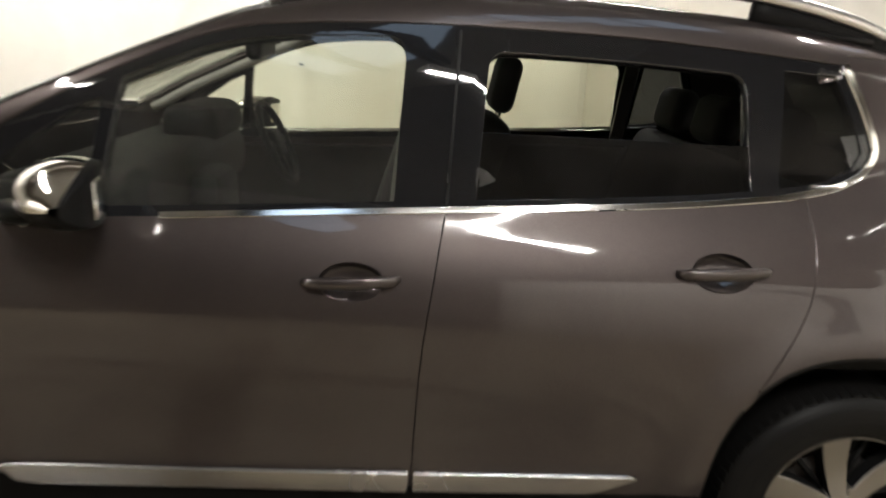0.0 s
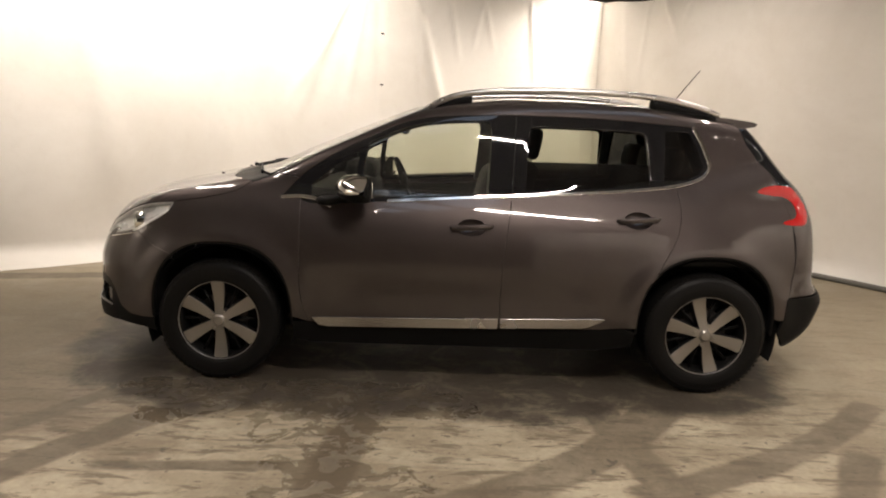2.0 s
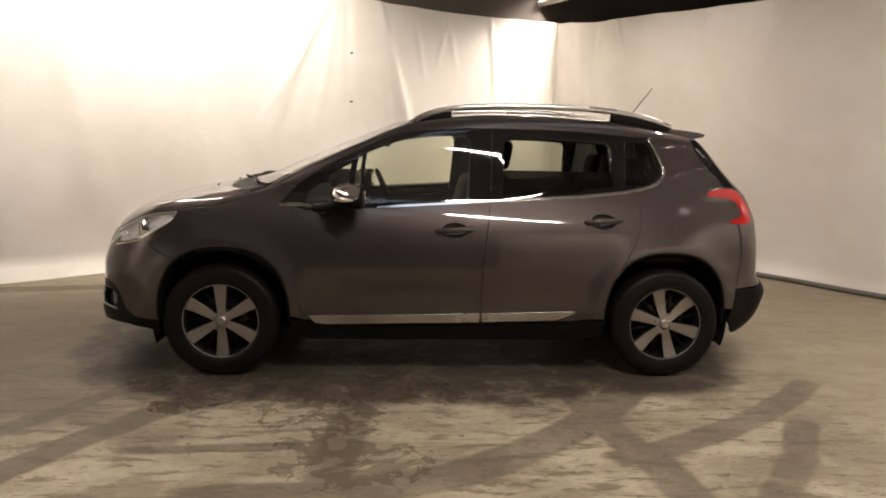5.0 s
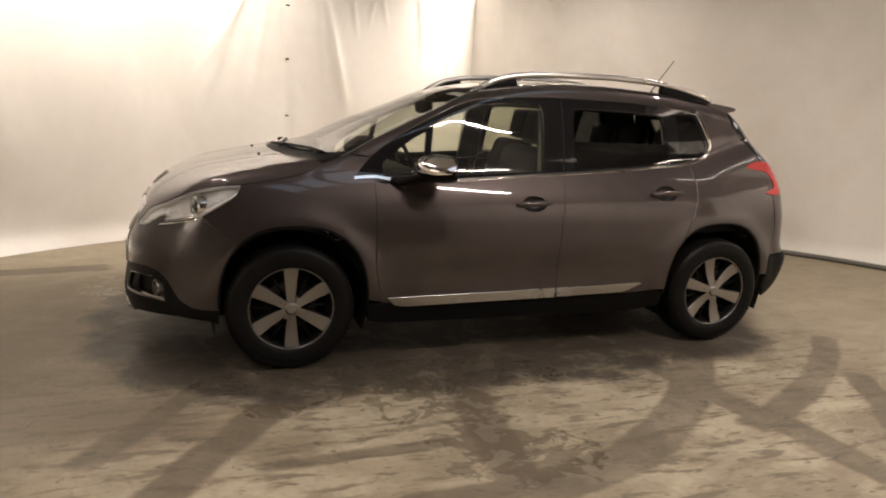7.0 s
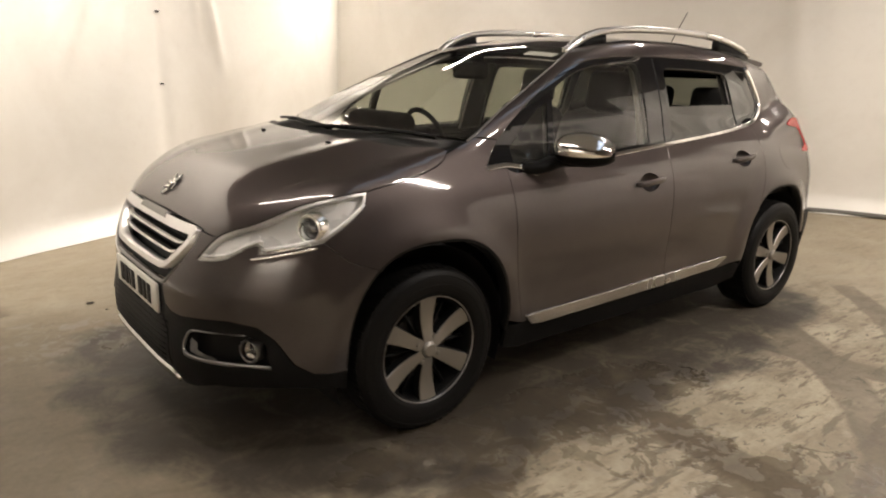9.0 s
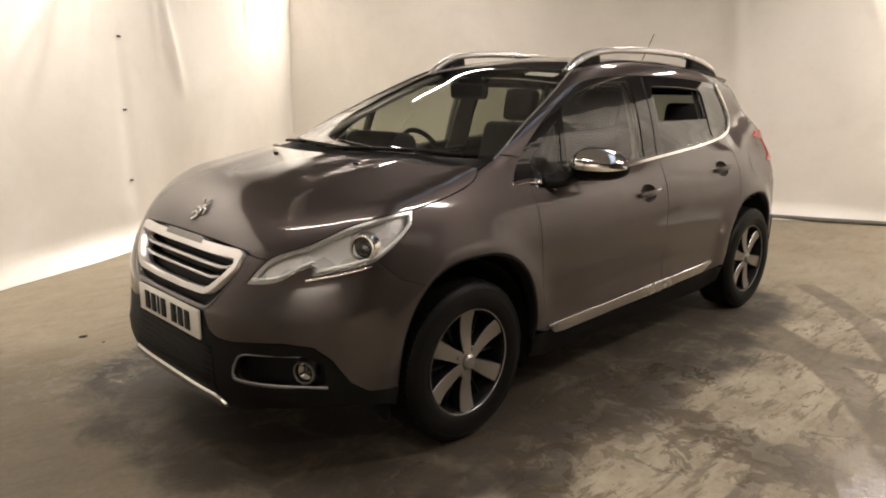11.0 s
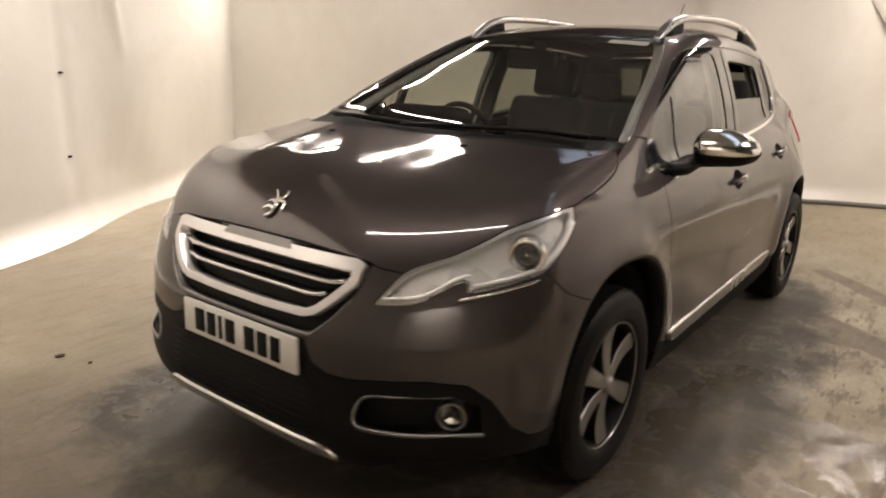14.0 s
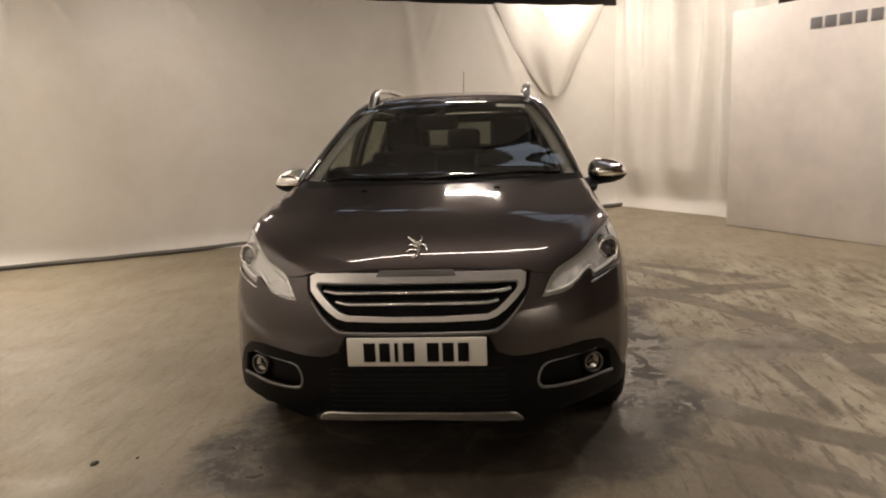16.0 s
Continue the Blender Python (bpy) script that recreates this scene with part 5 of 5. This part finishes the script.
make_seat(-0.195, -0.36)
make_seat(0.045, 0.38)
bm = bmesh.new()
box(bm, (0.75, 0, 0.55), (0.50, 1.22, 0.20), 0.06, seg=3)
box(bm, (1.05, 0, 0.82), (0.16, 1.22, 0.56), 0.06, pose(0, 0, 0, 0, 18, 0).to_3x3(), 3)
bench = part("rear_bench", bm, CLOTH, car, "dark cloth rear bench")
for y in (-0.40, 0.0, 0.40):
    bm = bmesh.new()
    box(bm, (1.14, y, 1.185), (0.09, 0.26, 0.16), 0.042, pose(0, 0, 0, 0, 10, 0).to_3x3(), 3)
    part("headrest", bm, CLOTH, bench)
# door cards, pillar trims and headlining
for far in (False, True):
    panel("door_card", "side", [(-0.80, 0.36), (0.17, 0.36), (0.20, 0.99), (-0.80, 0.94)], DARK, doors_f[far], lift=-0.07, mirror=far)
    panel("door_card", "side", [(0.22, 0.36), (0.83, 0.36), (0.98, 0.62), (1.03, 1.05), (0.24, 1.0)], DARK, doors_r[far], lift=-0.07, mirror=far)
    panel("load_trim", "side", [(1.02, 0.66), (1.55, 0.66), (1.60, 1.05), (1.25, 1.09), (1.04, 1.05)], DARK, car, lift=-0.07, mirror=far)
    panel("pillar_trim", "side", [(0.10, 0.99), (0.26, 1.0), (0.26, 1.39), (0.13, 1.39)], GREYTRIM, car, lift=-0.045, mirror=far)
    panel("pillar_trim", "side", [(0.965, 1.06), (1.02, 1.06), (1.02, 1.36), (0.965, 1.37)], GREYTRIM, car, lift=-0.045, mirror=far)
panel("headlining", "barrel", both(np.concatenate([Tp((-0.22, 0.0)), Tp(*[(-0.17, -0.36), (-0.15, -0.45)]), Tp((0.5, -0.45), (1.38, -0.41)), Tp((1.40, 0.0))])), GREYTRIM, car, lift=-0.03)
# pale trims on the inside of the windscreen pillars
for sgn in (1, -1):
    line = (SCREEN_SIDE[1:] + np.array((0.045, 0.030, -0.035))) * np.array((1, sgn, 1))
    vs, fs = sweep(line, 0.055, 0.035, 12, power=3)
    obj("pillar_trim", vs, fs, LIGHTTRIM, car, "pale inner pillar trim")

# ---- the room ----
bm = bmesh.new()
bm.faces.new([bm.verts.new((x, y, 0)) for x, y in ((-14, -14), (18, -14), (18, 14), (-14, 14))])
tagged(part("floor", bm, CONCRETE, None), "wet stained concrete floor with tyre marks and shade in its colour", "floor", kind="structure")


def wall(name, p, q, h, thick=0.15, z0=0.0, material=None):
    p, q = Vector((*p, 0)), Vector((*q, 0))
    d = q - p
    bm = bmesh.new()
    ang = math.atan2(d.y, d.x)
    box(bm, (p + q) / 2 + Vector((0, 0, z0 + (h - z0) / 2)), (d.length, thick, h - z0), 0, Matrix.Rotation(ang, 3, "Z"))
    return tagged(part(name, bm, material or WALLM, None), "dark bare wall above the white sheeting", "wall", kind="structure")


wall("wall_north", (-8.6, -1.27), (9.80, 10.72), 5.4)
wall("wall_east", (9.80, 10.66), (14.0, 2.94), 5.4)
wall("wall_south", (14.0, 2.90), (-4.0, -8.9), 5.4)
wall("wall_west", (-8.6, -1.27), (-4.0, -8.9), 5.4)
bm = bmesh.new()
box(bm, (2, 0, 5.5), (26, 24, 0.2))
tagged(part("ceiling", bm, ROOFM, None), "dark corrugated warehouse roof", "ceiling", kind="structure")


def ridge(x):
    return np.exp(-x * x)


def curtain(name, line, height, folds, label, top=None, foot=0.10, seed=1, nz=60, step=0.03):
    """Hanging sheet along a line on the ground. folds: (place, lean, width, depth, upper end, lower end)."""
    rng = np.random.RandomState(seed)
    base = resample(arc_pts(line, 60), step, closed=False)
    t = np.gradient(base, axis=0)
    t /= np.linalg.norm(t, axis=1)[:, None]
    nrm = np.stack([t[:, 1], -t[:, 0]], 1)          # towards the room
    s = np.concatenate([[0], np.cumsum(np.hypot(*np.diff(base, axis=0).T))])
    zs = np.linspace(0, 1, nz)
    wav = [(rng.uniform(0.8, 3.2), rng.uniform(0, 6.3), rng.uniform(0.004, 0.016)) for _ in range(7)]
    vs = np.zeros((len(s), nz, 3))
    for k, f in enumerate(zs):
        hz = (height if top is None else np.interp(s, *zip(*top))) - 0.010 * np.abs(np.sin(s * 3.9 + seed)) * (1 + 0.5 * np.sin(s * 1.7))
        z = hz * f
        d = np.zeros(len(s))
        for w, ph, a in wav:
            d += a * np.sin(w * 2 * s + ph + 0.5 * np.sin(1.3 * z + ph))
        for p, lean, w, a, f0, f1 in folds:
            drop = height - z
            env = np.clip((f - f1) / 0.18, 0, 1) * np.clip((f0 - f) / 0.06 + 0.3, 0, 1)
            d += a * env * ridge((s - p - lean * drop) / (w * (0.6 + 0.5 * drop)))
        fl = foot * np.clip(1 - z / 0.16, 0, 1) ** 1.6
        off = 0.05 + d * np.clip(0.25 + z / 0.5, 0, 1) + fl * (1 + 0.5 * np.sin(2.1 * s + seed))
        vs[:, k, 0] = base[:, 0] + nrm[:, 0] * off
        vs[:, k, 1] = base[:, 1] + nrm[:, 1] * off
        vs[:, k, 2] = z + 0.004
    V = vs.reshape(-1, 3)
    F = [(i * nz + k, i * nz + k + 1, (i + 1) * nz + k + 1, (i + 1) * nz + k) for i in range(len(s) - 1) for k in range(nz - 1)]
    return tagged(obj(name, V, F, SHEET), label, "curtain")


BACK = [(-8.28, -1.21), (-5.08, 0.87), (-2.14, 2.78), (-0.28, 3.98), (2.10, 5.48)]
RIGHT = [(1.94, 5.42), (2.8, 3.62), (3.75, 2.08), (4.75, 0.50), (5.90, -1.90)]
THIRD = [(5.90, -1.92), (5.35, -2.50), (4.70, -3.05), (3.95, -3.40)]
back_s = lambda x: (x + 8.2) / 10.08 * 12.0
folds_back = [(back_s(x), lean, w, a, 1.0, end) for x, lean, w, a, end in (
    (-0.95, -0.62, 0.055, 0.040, 0.45), (-1.05, -0.42, 0.06, 0.026, 0.35), (-0.90, -0.20, 0.05, 0.018, 0.3), (-0.80, 0.03, 0.06, -0.018, 0.0), (-0.45, 0.30, 0.06, 0.034, 0.40), (-0.45, 0.12, 0.045, 0.020, 0.5),
    (-0.05, 0.22, 0.03, 0.025, 0.7), (0.35, 0.30, 0.03, 0.025, 0.75), (0.40, -0.25, 0.03, 0.022, 0.75), (0.95, 0.12, 0.035, 0.02, 0.6), (1.45, 0.05, 0.04, 0.02, 0.5), (-2.35, 0.10, 0.08, 0.025, 0.2),
    (-2.75, -0.25, 0.09, 0.022, 0.1), (-3.3, 0.15, 0.10, 0.03, 0.1), (-4.1, -0.2, 0.10, 0.03, 0.1), (-4.7, 0.2, 0.1, 0.04, 0.1))]
back_sheet = curtain("curtain", BACK, 2.87, folds_back, "creased white plastic sheet hanging along the rear wall", top=[(0, 3.1), (back_s(-1.8), 2.98), (back_s(-0.3), 2.87), (back_s(0.6), 2.87), (back_s(1.88), 2.95)], foot=0.12, seed=3)
folds_right = [(p, lean, w, a, 1.0, end) for p, lean, w, a, end in (
    (0.55, 0.10, 0.05, 0.012, 0.55), (0.95, -0.12, 0.04, 0.010, 0.6), (1.30, 0.55, 0.035, 0.05, 0.80), (1.75, -0.45, 0.03, 0.03, 0.86), (1.9, 0.65, 0.03, 0.035, 0.86), (2.5, 0.70, 0.035, 0.05, 0.84), (2.7, -0.5, 0.03, 0.03, 0.88),
    (3.3, 0.65, 0.03, 0.04, 0.86), (4.1, -0.55, 0.03, 0.035, 0.86), (4.3, 0.6, 0.035, 0.04, 0.85), (5.2, 0.1, 0.10, 0.03, 0.3), (5.7, -0.4, 0.05, 0.012, 0.7), (6.3, 0.4, 0.05, 0.012, 0.6))]
curtain("curtain", RIGHT, 2.82, folds_right, "white plastic sheet hanging in shallow swags", top=[(0, 2.95), (1.0, 2.87), (2.6, 2.81), (6.0, 2.78), (8.5, 2.8)], foot=0.10, seed=8)
folds_third = [(p, l, w, a, 1.0, 0.0) for p, l, w, a in ((0.22, 0.06, 0.10, 0.13), (0.55, -0.02, 0.07, 0.09), (0.98, 0.04, 0.12, 0.20), (1.45, -0.04, 0.08, 0.12), (1.80, 0.02, 0.10, 0.18), (2.25, 0.0, 0.07, 0.14))]
curtain("curtain", THIRD, 3.1, folds_third, "gathered white plastic sheet curtain with deep folds", foot=0.12, seed=5)

# unseen sheet, added to bounce light onto the car's front and chrome
WEST = [(-4.3, -8.2), (-6.2, -5.0), (-8.3, -1.5)]
curtain("curtain", WEST, 2.9, [(p, 0.03, 0.12, 0.05, 1.0, 0.0) for p in (0.8, 2.1, 3.3, 4.7, 6.0)], "unseen white plastic sheet added along the far end to bounce light", foot=0.08, seed=12, step=0.06)


def swag(a, b, label):
    """A loose lap of sheet that hangs in a rounded point from a to b in front of the sheet behind."""
    a, b = Vector(a), Vector(b)
    out = Vector((b.y - a.y, a.x - b.x, 0)).normalized()
    left = [(2.81, 0.0), (2.24, 0.16), (1.83, 0.335), (1.66, 0.42), (1.585, 0.475)]
    right = [(2.84, 1.0), (2.16, 0.758), (1.72, 0.622), (1.64, 0.590), (1.585, 0.555)]
    zs = np.linspace(2.80, 1.59, 44)
    at = lambda keys, z: np.interp(-z, [-k[0] for k in keys], [k[1] for k in keys])
    n, vs, fs = 34, [], []
    for z in zs:
        u0, u1 = at(left, z), at(right, z)
        depth = (2.80 - z) / 1.21
        for j in range(n + 1):
            f = j / n
            u = u0 + (u1 - u0) * f
            sag = 0.060 * math.sin(math.pi * f) * (1 - depth) ** 3
            # pleats that run down towards the point, and a short hanging fold at the top
            pleat = 0.018 * math.sin(2 * math.pi * (2.6 * f + 0.25 * depth)) * (1 - 0.6 * depth)
            crease = 0.050 * math.exp(-((u - 0.40 - 0.30 * depth) / 0.045) ** 2) * max(0.0, 1 - 2.4 * depth)
            lift = 0.05 + 0.11 * math.sin(math.pi * min(1.0, 0.75 * f + 0.02)) ** 1.4 * (0.45 + 0.55 * math.sin(math.pi * (0.15 + 0.8 * depth))) + pleat + crease
            p = a.lerp(b, u)
            vs.append((p.x + out.x * lift, p.y + out.y * lift, z - sag))
    k = n + 1
    for i in range(len(zs) - 1):
        fs += [(i * k + j, i * k + j + 1, (i + 1) * k + j + 1, (i + 1) * k + j) for j in range(n)]
    return tagged(obj("curtain", vs, fs, SHEET), label, "curtain")


swag((5.07, -0.18, 0), (5.80, -1.68, 0), "loose fold of white plastic sheet hanging in a point")

# board partition with lettering kept as plain bars
pa, pb = Vector((3.80, -2.85, 0)), Vector((0.90, -4.786, 0))
d = (pb - pa).normalized()
nrm = Vector((d.y, -d.x, 0))
if nrm.y < 0:
    nrm = -nrm
bm = bmesh.new()
box(bm, (pa + pb) / 2 - nrm * 0.05 + Vector((0, 0, 1.19)), ((pb - pa).length, 0.10, 2.37), 0.004, Matrix.Rotation(math.atan2(d.y, d.x), 3, "Z"))
board = tagged(part("partition", bm, BOARD, None), "pale painted board partition with grey lettering", "partition", kind="structure")
for i, w in enumerate((0.15, 0.145, 0.15, 0.14, 0.14)):
    c = pa + d * (0.99 + 0.148 * i) + nrm * 0.004 + Vector((0, 0, 2.128))
    bm = bmesh.new()
    box(bm, c, (w * 0.8, 0.008, 0.11), 0.002, Matrix.Rotation(math.atan2(d.y, d.x), 3, "Z"))
    part("letter_bar", bm, LETTER, board)

# pegs on the seam of the rear sheet
sheet_pts = np.array([v.co[:] for v in back_sheet.data.vertices])
for z in (0.555, 1.13, 1.711, 2.29):
    near = sheet_pts[np.argmin(np.hypot(sheet_pts[:, 0] + 0.825, sheet_pts[:, 2] - z))]
    bm = bmesh.new()
    box(bm, Vector(near) + Vector((0.005, -0.010, 0)), (0.036, 0.016, 0.015), 0.004, Matrix.Rotation(radians(33), 3, "Z"))
    tagged(part("clip", bm, PLASTIC, None), "small dark clip on the sheet's seam", "clip", group="clips on the seam")

# weighted hem of the sheet at the far wall
hem = resample(arc_pts(RIGHT, 40), 0.08, closed=False)
vs, fs = sweep([(x - 0.15 + 0.012 * math.sin(7 * i * 0.08), y - 0.09, 0.026) for i, (x, y) in enumerate(hem)], 0.05, 0.05, 10)
tagged(obj("hem_pipe", vs, fs, GREYTRIM), "grey pipe lying along the foot of the sheet", "pipe")

# rooflights with beams
for sx, sy, n, wide, turn in ((1.60, -1.95, 4, 0.9, 47), (4.80, 1.45, 3, 0.34, 74), (-0.10, -4.20, 4, 0.9, 47), (9.60, 1.60, 4, 0.5, 47)):
    sky_m = pose(sx, sy, 5.36, 0, 0, turn)
    sky = None
    for i in range(n):
        bm = bmesh.new()
        box(bm, sky_m @ Vector((0.8 * (i - (n - 1) / 2), 0, 0)), (0.74, wide, 0.03), 0.0, sky_m.to_3x3())
        if sky is None:
            sky = tagged(part("rooflight", bm, SKY, None), "translucent daylight panes in the warehouse roof", "rooflight", group="rooflights")
        else:
            part("pane", bm, SKY, sky)
    for i in range(n + 1):
        bm = bmesh.new()
        box(bm, sky_m @ Vector((0.8 * (i - n / 2), 0, -0.10)), (0.09, wide + 0.5, 0.20), 0.0, sky_m.to_3x3())
        part("beam", bm, DARK, sky)

# housings of the hanging tube lamps: some seen in the paint, the fills added
for p, q, aim, power, width in LAMPS_AND_FILLS:
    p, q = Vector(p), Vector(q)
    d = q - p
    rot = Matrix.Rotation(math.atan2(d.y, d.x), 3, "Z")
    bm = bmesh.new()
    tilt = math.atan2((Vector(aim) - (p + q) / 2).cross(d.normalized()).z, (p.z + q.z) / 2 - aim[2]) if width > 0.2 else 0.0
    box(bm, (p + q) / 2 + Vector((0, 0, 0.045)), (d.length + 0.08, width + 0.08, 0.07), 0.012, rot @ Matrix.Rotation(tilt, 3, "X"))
    lamp = tagged(part("batten_and_fill_lamp", bm, BOARD, None), "white hanging batten lamp; several are added unseen fills", "lamp", group="batten lamps over the car")
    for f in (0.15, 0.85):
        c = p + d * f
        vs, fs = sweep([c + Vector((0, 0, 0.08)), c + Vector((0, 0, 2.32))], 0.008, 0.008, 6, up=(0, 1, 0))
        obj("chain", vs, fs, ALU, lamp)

# small dark bits of dirt on the floor
rng = np.random.RandomState(9)
for x, y, s in ((-1.97, 1.38, 0.018), (-1.92, 1.22, 0.008)):
    bm = bmesh.new()
    bmesh.ops.create_icosphere(bm, subdivisions=2, radius=s)
    for v in bm.verts:
        v.co = Vector((v.co.x * (1 + 0.5 * rng.rand()), v.co.y * (0.7 + 0.4 * rng.rand()), v.co.z * 0.25 * (0.7 + 0.6 * rng.rand()))) + Vector((x, y, 0.004))
    tagged(part("debris", bm, DIRT, None, sharp=60), "small dark flake of dirt lying on the floor", "debris", group="dirt on the floor")
